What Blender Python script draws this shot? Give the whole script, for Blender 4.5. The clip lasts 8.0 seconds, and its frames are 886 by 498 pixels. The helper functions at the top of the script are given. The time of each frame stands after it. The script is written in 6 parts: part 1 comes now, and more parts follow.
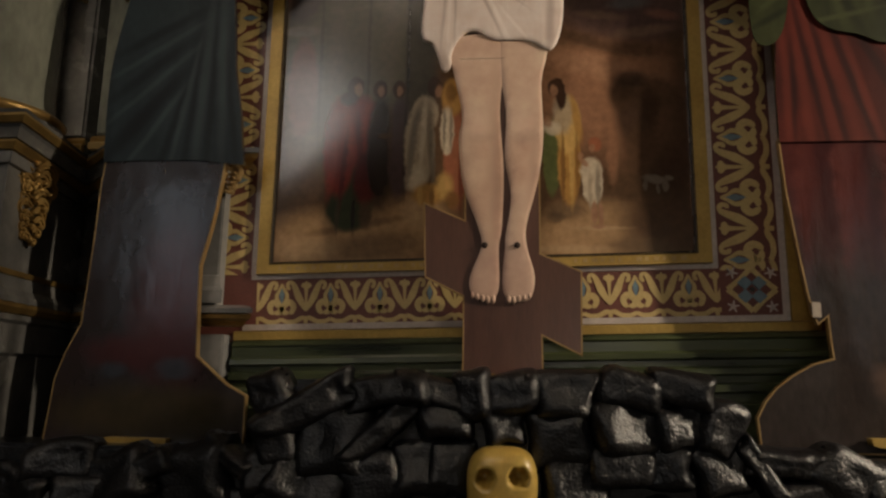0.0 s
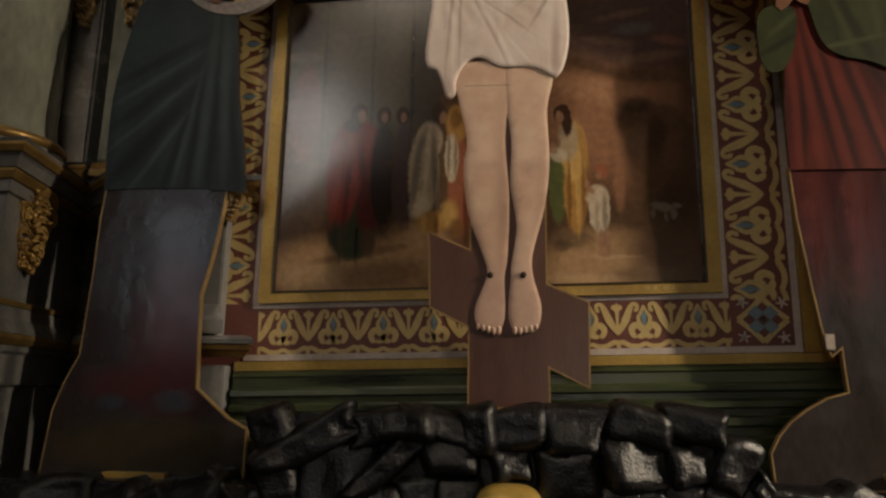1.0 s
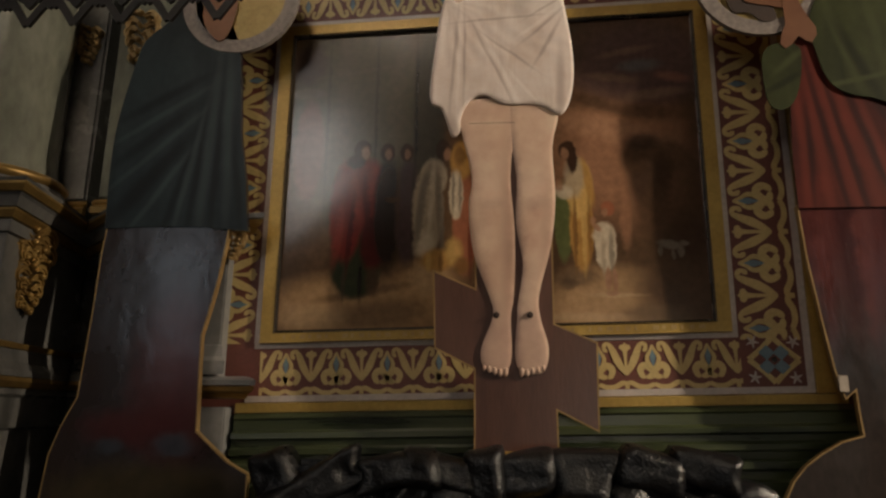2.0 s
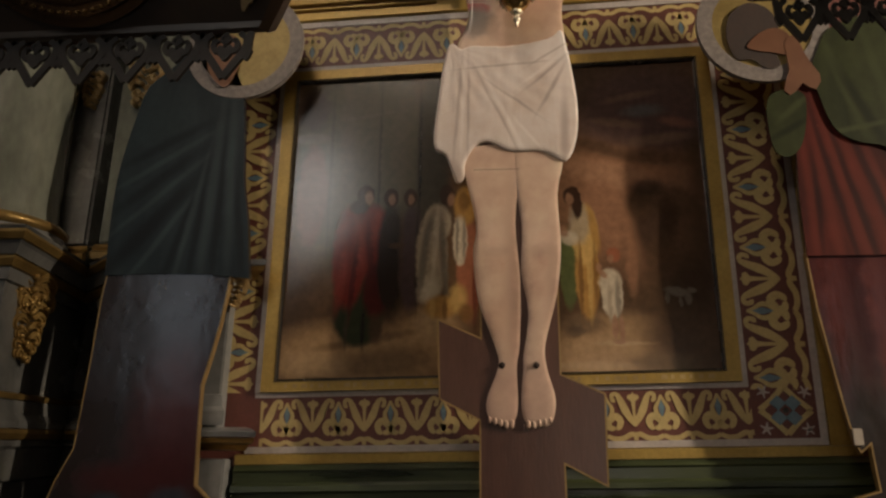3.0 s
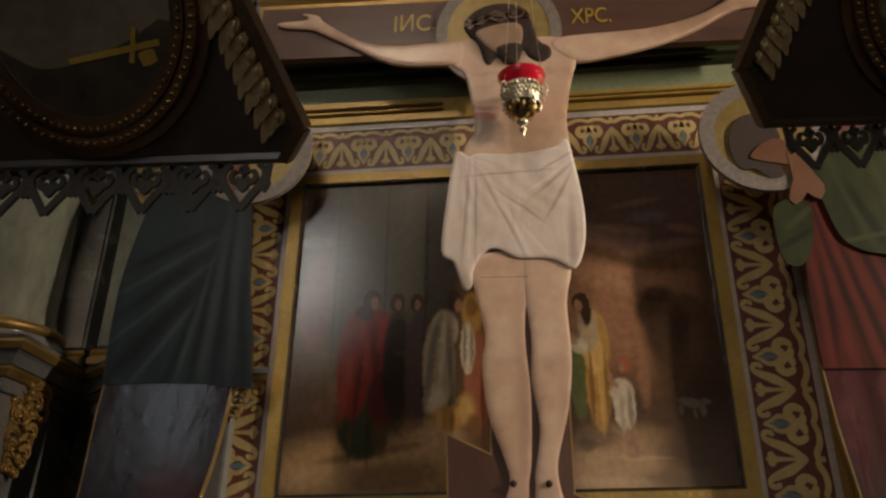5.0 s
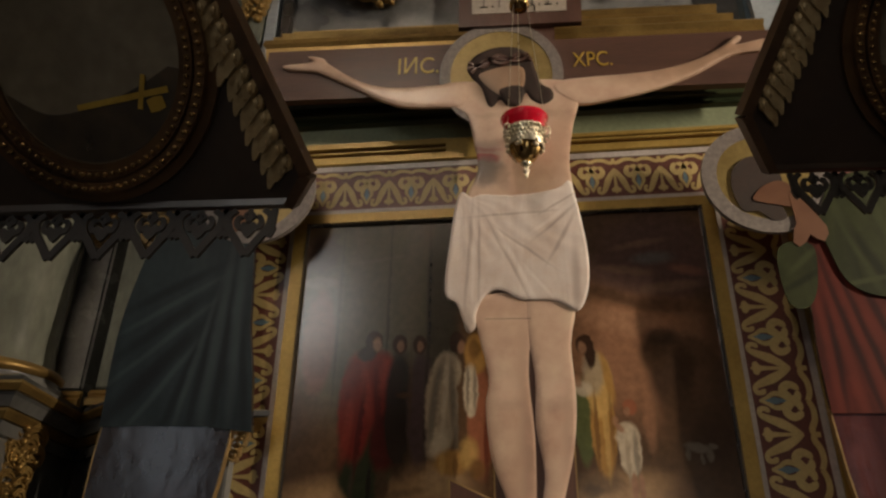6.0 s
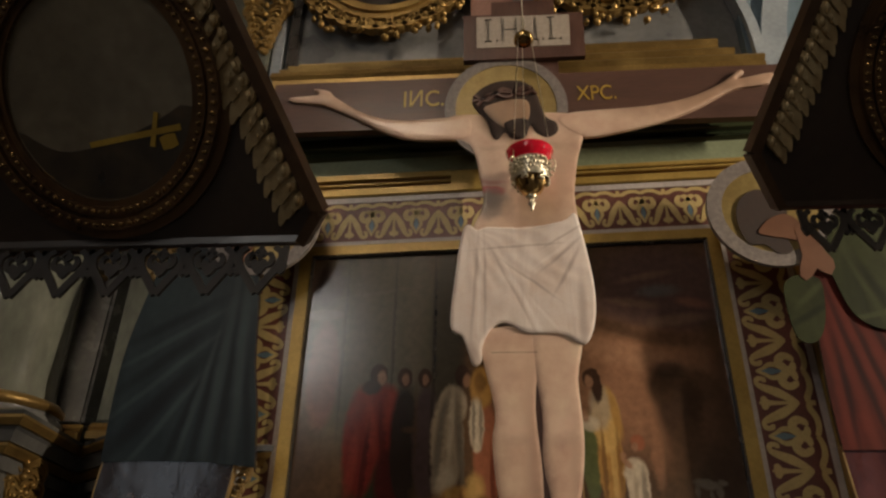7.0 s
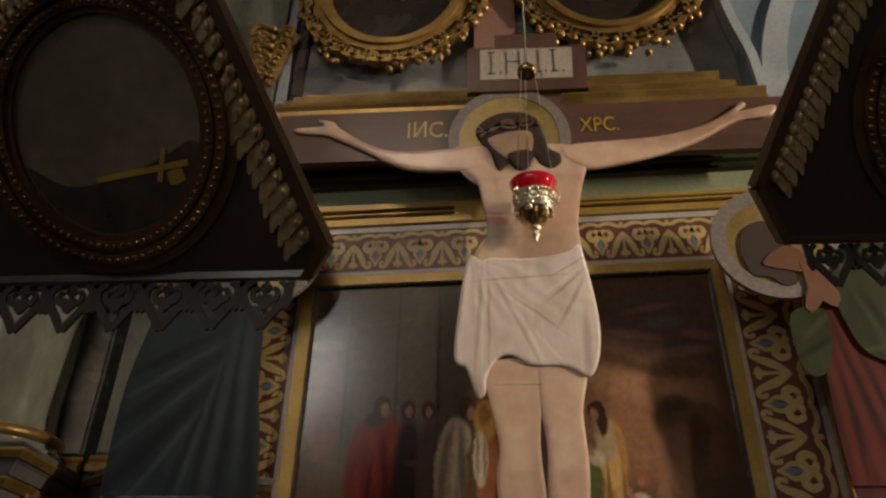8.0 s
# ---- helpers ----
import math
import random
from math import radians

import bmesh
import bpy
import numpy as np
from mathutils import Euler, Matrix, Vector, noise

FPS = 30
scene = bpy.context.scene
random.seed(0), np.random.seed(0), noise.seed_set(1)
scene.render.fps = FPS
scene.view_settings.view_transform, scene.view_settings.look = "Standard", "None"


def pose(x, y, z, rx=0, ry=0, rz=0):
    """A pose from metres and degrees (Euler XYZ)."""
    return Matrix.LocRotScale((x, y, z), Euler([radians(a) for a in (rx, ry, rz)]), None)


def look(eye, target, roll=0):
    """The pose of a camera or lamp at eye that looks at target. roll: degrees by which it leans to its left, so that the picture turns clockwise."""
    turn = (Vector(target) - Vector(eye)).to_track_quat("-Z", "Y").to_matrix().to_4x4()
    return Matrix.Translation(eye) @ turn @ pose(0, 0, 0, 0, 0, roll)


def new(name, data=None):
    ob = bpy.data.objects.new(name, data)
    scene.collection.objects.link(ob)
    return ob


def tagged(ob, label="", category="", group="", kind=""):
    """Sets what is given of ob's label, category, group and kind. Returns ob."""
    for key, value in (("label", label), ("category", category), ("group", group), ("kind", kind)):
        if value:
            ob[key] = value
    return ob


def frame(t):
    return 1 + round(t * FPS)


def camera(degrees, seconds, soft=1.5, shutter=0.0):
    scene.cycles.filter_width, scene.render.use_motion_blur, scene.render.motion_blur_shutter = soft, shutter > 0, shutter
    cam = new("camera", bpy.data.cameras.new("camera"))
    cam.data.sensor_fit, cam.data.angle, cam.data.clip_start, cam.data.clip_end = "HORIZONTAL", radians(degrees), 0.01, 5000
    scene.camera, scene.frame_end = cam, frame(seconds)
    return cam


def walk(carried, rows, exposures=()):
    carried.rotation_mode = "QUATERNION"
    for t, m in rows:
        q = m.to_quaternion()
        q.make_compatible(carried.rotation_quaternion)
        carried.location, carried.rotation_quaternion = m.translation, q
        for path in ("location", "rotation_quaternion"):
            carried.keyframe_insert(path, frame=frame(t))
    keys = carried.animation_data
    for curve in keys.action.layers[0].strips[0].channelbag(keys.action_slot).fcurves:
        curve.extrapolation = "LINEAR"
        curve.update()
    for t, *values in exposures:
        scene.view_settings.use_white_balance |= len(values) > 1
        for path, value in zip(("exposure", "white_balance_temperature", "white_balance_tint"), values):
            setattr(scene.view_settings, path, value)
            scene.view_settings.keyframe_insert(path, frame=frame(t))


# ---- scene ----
cam = camera(66.0, 8.0, soft=2.4)
PATH = [
    (0, (0.083, -0.133, 1.059), (-0.098, 1.827, 1.412), 0.9),
    (0.5, (0.076, -0.121, 1.085), (-0.107, 1.836, 1.459), 0.9),
    (1, (0.074, -0.107, 1.11), (-0.115, 1.845, 1.505), 0.9),
    (1.5, (0.063, -0.099, 1.136), (-0.124, 1.846, 1.56), 0.8),
    (3, (0.037, -0.083, 1.224), (-0.146, 1.833, 1.767), 0.7),
    (3.5, (0.025, -0.086, 1.262), (-0.154, 1.819, 1.844), 0.6),
    (4, (0.007, -0.089, 1.291), (-0.162, 1.799, 1.928), 0.6),
    (4.5, (-0.002, -0.091, 1.311), (-0.165, 1.776, 2.008), 0.6),
    (6, (-0.017, -0.095, 1.347), (-0.176, 1.71, 2.193), 0.9),
    (6.5, (-0.027, -0.097, 1.356), (-0.184, 1.691, 2.239), 0.9),
    (7, (-0.039, -0.101, 1.366), (-0.193, 1.67, 2.282), 1.0),
    (7.5, (-0.046, -0.105, 1.376), (-0.198, 1.649, 2.325), 1.1),
    (8, (-0.046, -0.107, 1.381), (-0.203, 1.627, 2.364), 1.2),
]
walk(cam, [(t, look(eye, target, roll)) for t, eye, target, roll in PATH], [(0, 0.12), (8, 0.12)])

# ---- world and light ----
wd = bpy.data.worlds.new("world")
scene.world = wd
wd.use_nodes = True
bg = wd.node_tree.nodes["Background"]
sky = wd.node_tree.nodes.new("ShaderNodeTexSky")
sky.sky_type = "NISHITA"
sky.sun_disc = False
sky.sun_elevation, sky.sun_rotation = radians(22), radians(110)
wd.node_tree.links.new(sky.outputs[0], bg.inputs[0])
bg.inputs[1].default_value = 0.1


# Area lamp, for inferred windows and for added fill.
def area_light(name, at, aim, width, height, power, tint, spread=180):
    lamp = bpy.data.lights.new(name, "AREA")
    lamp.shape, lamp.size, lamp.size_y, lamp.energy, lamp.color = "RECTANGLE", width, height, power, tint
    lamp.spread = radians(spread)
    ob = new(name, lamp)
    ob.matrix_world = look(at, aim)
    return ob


area_light("window_light_side", (5.88, 0.10, 3.35), (0.1, 2.0, 2.0), 0.12, 1.6, 520, (1.0, 0.84, 0.64))
area_light("window_light_nave", (-3.3, -7.0, 5.2), (-0.2, 2.0, 1.8), 0.9, 2.0, 46, (1.0, 0.95, 0.89))
# Added fill from high behind the camera; no opening is built there.
area_light("fill_light_high", (-1.2, -2.6, 6.35), (-0.6, 1.9, 2.2), 1.2, 0.9, 4.5, (1.0, 0.82, 0.62), 44)
# Added low fill that brightens the banners from below; the end wall is solid.
area_light("fill_light_low", (1.6, -7.05, 1.3), (-0.2, 1.9, 1.9), 1.6, 2.2, 13, (1.0, 0.90, 0.76))
# Two lamps added to give the side boards their cool sheen.
area_light("sheen_light_west", (-4.9, -5.6, 2.8), (-1.0, 1.9, 1.5), 0.9, 1.9, 9, (0.80, 0.90, 1.0))
area_light("sheen_light_east", (4.9, -5.4, 2.4), (1.1, 1.9, 1.2), 0.9, 1.9, 3, (0.86, 0.92, 1.0))


WALL = 2.05

# ---- materials ----
def mat(name, base, rough=0.5, metal=0.0, second=None, scale=6.0, fine=60.0, bump=0.2, bump_scale=40.0, dist=0.003,
        coat=0.0, spread=0.5, detail=5.0, stretch=(1, 1, 1), per_piece=0.0, grain=0.25):
    """Two-scale procedural surface: broad stains between two colours, fine grain, relief."""
    m = bpy.data.materials.new(name)
    m.use_nodes = True
    nt = m.node_tree
    n, l = nt.nodes, nt.links
    b = n["Principled BSDF"]
    tc = n.new("ShaderNodeTexCoord")
    mp = n.new("ShaderNodeMapping")
    mp.inputs["Scale"].default_value = stretch
    l.new(tc.outputs["Object"], mp.inputs[0])
    second = second or tuple(c * 0.6 for c in base)
    n1 = n.new("ShaderNodeTexNoise")
    n1.inputs["Scale"].default_value, n1.inputs["Detail"].default_value = scale, detail
    n2 = n.new("ShaderNodeTexNoise")
    n2.inputs["Scale"].default_value, n2.inputs["Detail"].default_value = fine, 3
    for t in (n1, n2):
        l.new(mp.outputs[0], t.inputs["Vector"])
    ramp = n.new("ShaderNodeValToRGB")
    ramp.color_ramp.elements[0].position, ramp.color_ramp.elements[1].position = 0.5 - spread / 2, 0.5 + spread / 2
    ramp.color_ramp.elements[0].color, ramp.color_ramp.elements[1].color = (*second, 1), (*base, 1)
    l.new(n1.outputs[0], ramp.inputs[0])
    mix = n.new("ShaderNodeMix")
    mix.data_type, mix.blend_type = "RGBA", "OVERLAY"
    mix.inputs[0].default_value = grain
    l.new(ramp.outputs[0], mix.inputs[6])
    l.new(n2.outputs[0], mix.inputs[7])
    out = mix.outputs[2]
    if per_piece:
        oi = n.new("ShaderNodeObjectInfo")
        hsv = n.new("ShaderNodeHueSaturation")
        mr = n.new("ShaderNodeMapRange")
        mr.inputs[3].default_value, mr.inputs[4].default_value = 1 - per_piece, 1 + per_piece
        l.new(oi.outputs["Random"], mr.inputs[0])
        l.new(mr.outputs[0], hsv.inputs["Value"])
        l.new(out, hsv.inputs["Color"])
        out = hsv.outputs[0]
    l.new(out, b.inputs["Base Color"])
    rr = n.new("ShaderNodeMapRange")
    rr.inputs[3].default_value, rr.inputs[4].default_value = max(0.03, rough - 0.1), min(1, rough + 0.1)
    l.new(n1.outputs[0], rr.inputs[0])
    l.new(rr.outputs[0], b.inputs["Roughness"])
    b.inputs["Metallic"].default_value = metal
    b.inputs["Coat Weight"].default_value = coat
    b.inputs["Coat Roughness"].default_value = 0.15
    if bump:
        n3 = n.new("ShaderNodeTexNoise")
        n3.inputs["Scale"].default_value, n3.inputs["Detail"].default_value = bump_scale, 4
        l.new(mp.outputs[0], n3.inputs["Vector"])
        bp = n.new("ShaderNodeBump")
        bp.inputs["Strength"].default_value, bp.inputs["Distance"].default_value = bump, dist
        l.new(n3.outputs[0], bp.inputs["Height"])
        l.new(bp.outputs[0], b.inputs["Normal"])
        if coat:
            l.new(bp.outputs[0], b.inputs["Coat Normal"])
    return m


def folds(name, light, dark, scale, tilt, rough=0.35, warp=2.5, coat=0.3, relief_depth=0.02):
    """Painted drapery: long soft brush folds, from a warped band texture."""
    m = bpy.data.materials.new(name)
    m.use_nodes = True
    n, l = m.node_tree.nodes, m.node_tree.links
    b = n["Principled BSDF"]
    tc = n.new("ShaderNodeTexCoord")
    mp = n.new("ShaderNodeMapping")
    mp.inputs["Rotation"].default_value = (0, radians(tilt), 0)
    mp.inputs["Scale"].default_value = (1, 1, 0.22)
    l.new(tc.outputs["Object"], mp.inputs[0])
    w = n.new("ShaderNodeTexNoise")
    w.inputs["Scale"].default_value, w.inputs["Detail"].default_value = scale, 3.0
    w.inputs["Distortion"].default_value = warp * 0.25
    l.new(mp.outputs[0], w.inputs["Vector"])
    r = n.new("ShaderNodeValToRGB")
    r.color_ramp.elements[0].color, r.color_ramp.elements[1].color = (*dark, 1), (*light, 1)
    r.color_ramp.elements[0].position, r.color_ramp.elements[1].position = 0.36, 0.64
    l.new(w.outputs[0], r.inputs[0])
    g = n.new("ShaderNodeTexNoise")
    g.inputs["Scale"].default_value, g.inputs["Detail"].default_value = 45, 4
    l.new(tc.outputs["Object"], g.inputs["Vector"])
    mx = n.new("ShaderNodeMix")
    mx.data_type, mx.blend_type = "RGBA", "OVERLAY"
    mx.inputs[0].default_value = 0.2
    l.new(r.outputs[0], mx.inputs[6])
    l.new(g.outputs[0], mx.inputs[7])
    l.new(mx.outputs[2], b.inputs["Base Color"])
    b.inputs["Roughness"].default_value = rough
    b.inputs["Coat Weight"].default_value = coat
    b.inputs["Coat Roughness"].default_value = 0.12
    bp = n.new("ShaderNodeBump")
    bp.inputs["Strength"].default_value, bp.inputs["Distance"].default_value = 0.12, 0.002
    l.new(g.outputs[0], bp.inputs["Height"])
    bw = n.new("ShaderNodeBump")
    bw.inputs["Strength"].default_value, bw.inputs["Distance"].default_value = 0.7, relief_depth
    l.new(w.outputs[0], bw.inputs["Height"])
    l.new(bp.outputs[0], bw.inputs["Normal"])
    l.new(bw.outputs[0], b.inputs["Normal"])
    return m


GOLD = mat("gilding", (0.42, 0.27, 0.085), 0.36, 0.6, (0.22, 0.13, 0.04), 9, 90, 0.3, 30, 0.004)
GOLD_PAINT = mat("gold_paint", (0.50, 0.34, 0.09), 0.42, 0.25, (0.34, 0.21, 0.05), 7, 80, 0.15, 60, 0.002)
OLD_GOLD = mat("tarnished_gold", (0.58, 0.42, 0.20), 0.32, 0.6, (0.26, 0.16, 0.06), 14, 90, 0.3, 40, 0.004)
LEAF_GILT = mat("worn_leaf_gilding", (0.55, 0.43, 0.24), 0.35, 0.25, (0.30, 0.20, 0.09), 25, 90, 0.3, 60, 0.003)
ORNAMENT = mat("ornament_yellow", (0.56, 0.43, 0.19), 0.48, 0.0, (0.43, 0.31, 0.12), 10, 120, 0.1, 90, 0.001)
BORDER_RED = mat("border_oxblood", (0.15, 0.046, 0.032), 0.48, 0.0, (0.10, 0.032, 0.024), 6, 80, 0.15, 70, 0.002)
LINE_WHITE = mat("line_lilac_white", (0.52, 0.46, 0.42), 0.38, 0.0, (0.38, 0.33, 0.31), 8, 80, 0.1, 70, 0.001)
ORN_BLUE = mat("ornament_blue", (0.16, 0.24, 0.28), 0.5, 0.0, (0.11, 0.17, 0.22), 20, 120, 0.1, 90, 0.001)
GREEN_STONE = mat("green_marbled_paint", (0.062, 0.074, 0.030), 0.3, 0.0, (0.016, 0.022, 0.011), 9, 60, 0.2, 25, 0.003,
                  coat=0.3, spread=0.35, stretch=(0.25, 1, 2.5))
GREEN_PALE = mat("pale_green_paint", (0.30, 0.33, 0.20), 0.5, 0.0, (0.22, 0.25, 0.15), 5, 60, 0.15, 50, 0.002)
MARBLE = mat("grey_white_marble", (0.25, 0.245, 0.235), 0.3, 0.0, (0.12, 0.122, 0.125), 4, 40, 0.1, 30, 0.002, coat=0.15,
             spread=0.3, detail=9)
# MARBLE darkened in colour for the shade on the left-hand wall and pedestal.
MARBLE_SHADED = mat("shaded_grey_marble", (0.185, 0.178, 0.165), 0.25, 0.0, (0.095, 0.095, 0.093), 4, 40, 0.1, 30, 0.002, coat=0.2,
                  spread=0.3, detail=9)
MARBLE_GREEN = mat("greenish_marble", (0.20, 0.205, 0.165), 0.16, 0.0, (0.11, 0.115, 0.092), 5, 40, 0.1, 30, 0.002, coat=0.4,
                   spread=0.3, detail=9, stretch=(1, 1, 0.4))
PLASTER = mat("church_plaster", (0.50, 0.44, 0.36), 0.85, 0.0, (0.38, 0.33, 0.27), 2, 40, 0.2, 20, 0.004)
STONE_FLOOR = mat("floor_stone", (0.22, 0.19, 0.16), 0.4, 0.0, (0.14, 0.12, 0.10), 3, 50, 0.15, 30, 0.003)
WOOD = mat("cross_brown_paint", (0.115, 0.052, 0.035), 0.4, 0.0, (0.07, 0.030, 0.022), 5, 50, 0.25, 50, 0.002, coat=0.35,
           stretch=(3, 1, 0.5))
WOOD_BAR = mat("crossbar_brown_paint", (0.105, 0.044, 0.027), 0.55, 0.0, (0.062, 0.026, 0.017), 5, 50, 0.25, 50, 0.002, coat=0.08,
               stretch=(0.5, 1, 3))
SKIN = mat("flesh_tint_paint", (0.72, 0.51, 0.38), 0.45, 0.0, (0.60, 0.40, 0.285), 4, 25, 0.08, 60, 0.001, coat=0.2, spread=0.7, grain=0.07)
FLESH_DIM = mat("ruddy_flesh_paint", (0.22, 0.095, 0.040), 0.5, 0.0, (0.14, 0.055, 0.025), 6, 40, 0.08, 60, 0.001, grain=0.1)
HAIR = mat("umber_paint", (0.042, 0.021, 0.014), 0.8, 0.0, (0.024, 0.013, 0.009), 14, 70, 0.15, 60, 0.001)
CLOTH_WHITE = folds("white_drapery_paint", (0.82, 0.72, 0.66), (0.70, 0.59, 0.52), 9, 18, 0.6, 2.5, 0.0, 0.006)
HALO_GOLD = mat("halo_gold_paint", (0.37, 0.27, 0.095), 0.4, 0.3, (0.24, 0.165, 0.055), 16, 80, 0.15, 60, 0.001)
HALO_RIM = mat("halo_rim_grey_paint", (0.26, 0.225, 0.20), 0.5, 0.0, (0.15, 0.12, 0.11), 60, 150, 0.15, 60, 0.001)
SIGN_WHITE = mat("sign_cream_paint", (0.46, 0.39, 0.32), 0.5, 0.0, (0.36, 0.30, 0.24), 6, 60, 0.1, 60, 0.001)
INK = mat("sign_black_paint", (0.02, 0.015, 0.012), 0.5)
ROBE_TEAL = folds("teal_robe_paint", (0.018, 0.029, 0.033), (0.008, 0.013, 0.016), 7, 14, 0.40, 4, 0.0, 0.003)
BOARD_DARK = mat("dark_varnished_board", (0.026, 0.026, 0.032), 0.20, 0.0, (0.020, 0.011, 0.010), 3.5, 40, 0.3, 5, 0.010, coat=0.25, stretch=(1.6, 1, 0.9))
BOARD_GREY = mat("grey_varnished_board", (0.045, 0.037, 0.034), 0.24, 0.0, (0.035, 0.026, 0.023), 3.5, 40, 0.4, 6, 0.010, coat=0.3, stretch=(2, 1, 0.8))
ROBE_RED = folds("red_robe_paint", (0.085, 0.012, 0.007), (0.048, 0.007, 0.005), 7, -12, 0.4, 3, 0.0, 0.002)
ROBE_GREEN = folds("green_robe_paint", (0.036, 0.042, 0.014), (0.018, 0.022, 0.008), 7, 25, 0.42, 3, 0.0, 0.002)
GILT_EDGE = mat("gilt_edge", (0.44, 0.29, 0.12), 0.4, 0.4, (0.26, 0.16, 0.06), 12, 90, 0.1, 60, 0.001)
BLACK_ROCK = mat("black_gloss_rock_paint", (0.004, 0.004, 0.0052), 0.33, 0.0, (0.003, 0.003, 0.004), 14, 60, 0.75, 110, 0.005, coat=0.08,
                 per_piece=0.3)
BONE = mat("yellowed_bone_paint", (0.52, 0.36, 0.085), 0.38, 0.0, (0.40, 0.25, 0.05), 9, 60, 0.2, 30, 0.002, coat=0.3)
CANVAS = mat("dark_brown_oil_canvas", (0.115, 0.062, 0.030), 0.23, 0.0, (0.038, 0.022, 0.014), 2.4, 30, 0.14, 55, 0.002, coat=0.5, spread=0.45)
CANVAS_RIGHT = CANVAS.copy()
OIL_DARK = mat("oil_dark", (0.030, 0.020, 0.014), 0.27, 0.0, (0.016, 0.013, 0.01), 8, 40, 0.14, 55, 0.002, coat=0.5)
BANNER_DARK = mat("dark_stained_panel", (0.050, 0.030, 0.018), 0.35, 0.0, (0.026, 0.017, 0.012), 5, 50, 0.2, 40, 0.002, coat=0.2)
OVAL_SKY = mat("oval_dusk_paint", (0.30, 0.25, 0.165), 0.22, 0.0, (0.09, 0.07, 0.045), 3, 40, 0.15, 40, 0.002, coat=0.4)
OVAL_EARTH = mat("oval_earth_paint", (0.085, 0.056, 0.028), 0.3, 0.0, (0.012, 0.009, 0.007), 12, 40, 0.3, 40, 0.003, coat=0.4)
OVAL_YELLOW = mat("oval_yellow_paint", (0.50, 0.33, 0.05), 0.4, 0.0, (0.36, 0.22, 0.03), 12, 60, 0.1, 40, 0.001)
SILVER = mat("silvered_metal", (0.86, 0.80, 0.66), 0.3, 0.85, (0.66, 0.56, 0.38), 20, 90, 0.3, 80, 0.002)
BRASS = mat("polished_brass", (0.70, 0.50, 0.22), 0.16, 1.0, (0.5, 0.32, 0.12), 12, 90, 0.1, 80, 0.001)
BLUE_PANEL = mat("blue_painted_panel", (0.16, 0.22, 0.26), 0.5, 0.0, (0.10, 0.14, 0.17), 6, 60, 0.1, 50, 0.001)
PALE_BLUE = mat("bluish_white_paint", (0.34, 0.37, 0.40), 0.45, 0.0, (0.24, 0.27, 0.30), 6, 60, 0.1, 50, 0.001)
ROSE_BROWN = mat("rose_brown_paint", (0.30, 0.16, 0.12), 0.45, 0.0, (0.22, 0.11, 0.08), 6, 60, 0.1, 50, 0.001)
GLASS_RED = bpy.data.materials.new("ruby_glass")
GLASS_RED.use_nodes = True
gb = GLASS_RED.node_tree.nodes["Principled BSDF"]
gb.inputs["Base Color"].default_value = (0.80, 0.014, 0.045, 1)
gb.inputs["Roughness"].default_value = 0.06
gb.inputs["Transmission Weight"].default_value = 0.35
gb.inputs["IOR"].default_value = 1.5


for m in (ROBE_RED, ROBE_GREEN, ROBE_TEAL):
    m.node_tree.nodes["Principled BSDF"].inputs["Specular IOR Level"].default_value = 0.25


class Brush:
    """Paints soft-edged plain strokes over a canvas material, in the wall's x and z."""

    def __init__(self, m, ragged=0.05, size=16):
        self.n, self.l = m.node_tree.nodes, m.node_tree.links
        self.b = self.n["Principled BSDF"]
        self.out = self.b.inputs["Base Color"].links[0].from_socket
        tc = self.n.new("ShaderNodeTexCoord")
        nz = self.n.new("ShaderNodeTexNoise")
        nz.inputs["Scale"].default_value, nz.inputs["Detail"].default_value = size, 3
        self.l.new(tc.outputs["Object"], nz.inputs["Vector"])
        off = self.n.new("ShaderNodeVectorMath")
        off.operation = "SUBTRACT"
        off.inputs[1].default_value = (0.5, 0.5, 0.5)
        self.l.new(nz.outputs["Color"], off.inputs[0])
        sc = self.n.new("ShaderNodeVectorMath")
        sc.operation = "MULTIPLY"
        sc.inputs[1].default_value = (ragged, 0, ragged)
        self.l.new(off.outputs[0], sc.inputs[0])
        add = self.n.new("ShaderNodeVectorMath")
        self.l.new(tc.outputs["Object"], add.inputs[0])
        self.l.new(sc.outputs[0], add.inputs[1])
        self.at = add.outputs[0]
        self.grain = nz.outputs[0]

    def stroke(self, x, z, rx, rz, colour, hard=0.3, power=1.0, turn=0.0):
        mp = self.n.new("ShaderNodeMapping")
        mp.vector_type = "TEXTURE"
        mp.inputs["Location"].default_value, mp.inputs["Scale"].default_value = (x, WALL, z), (rx, 40, rz)
        mp.inputs["Rotation"].default_value = (0, radians(turn), 0)
        self.l.new(self.at, mp.inputs[0])
        ln = self.n.new("ShaderNodeVectorMath")
        ln.operation = "LENGTH"
        self.l.new(mp.outputs[0], ln.inputs[0])
        mr = self.n.new("ShaderNodeMapRange")
        mr.interpolation_type = "SMOOTHSTEP"
        mr.inputs[1].default_value, mr.inputs[2].default_value = 1.0 + hard, 1.0 - hard
        mr.inputs[3].default_value, mr.inputs[4].default_value = 0.0, power
        self.l.new(ln.outputs["Value"], mr.inputs[0])
        mx = self.n.new("ShaderNodeMix")
        mx.data_type = "RGBA"
        self.l.new(mr.outputs[0], mx.inputs[0])
        self.l.new(self.out, mx.inputs[6])
        mx.inputs[7].default_value = (*colour, 1)
        self.out = mx.outputs[2]

    def done(self):
        mx = self.n.new("ShaderNodeMix")
        mx.data_type, mx.blend_type = "RGBA", "OVERLAY"
        mx.inputs[0].default_value = 0.35
        self.l.new(self.out, mx.inputs[6])
        self.l.new(self.grain, mx.inputs[7])
        self.l.new(mx.outputs[2], self.b.inputs["Base Color"])


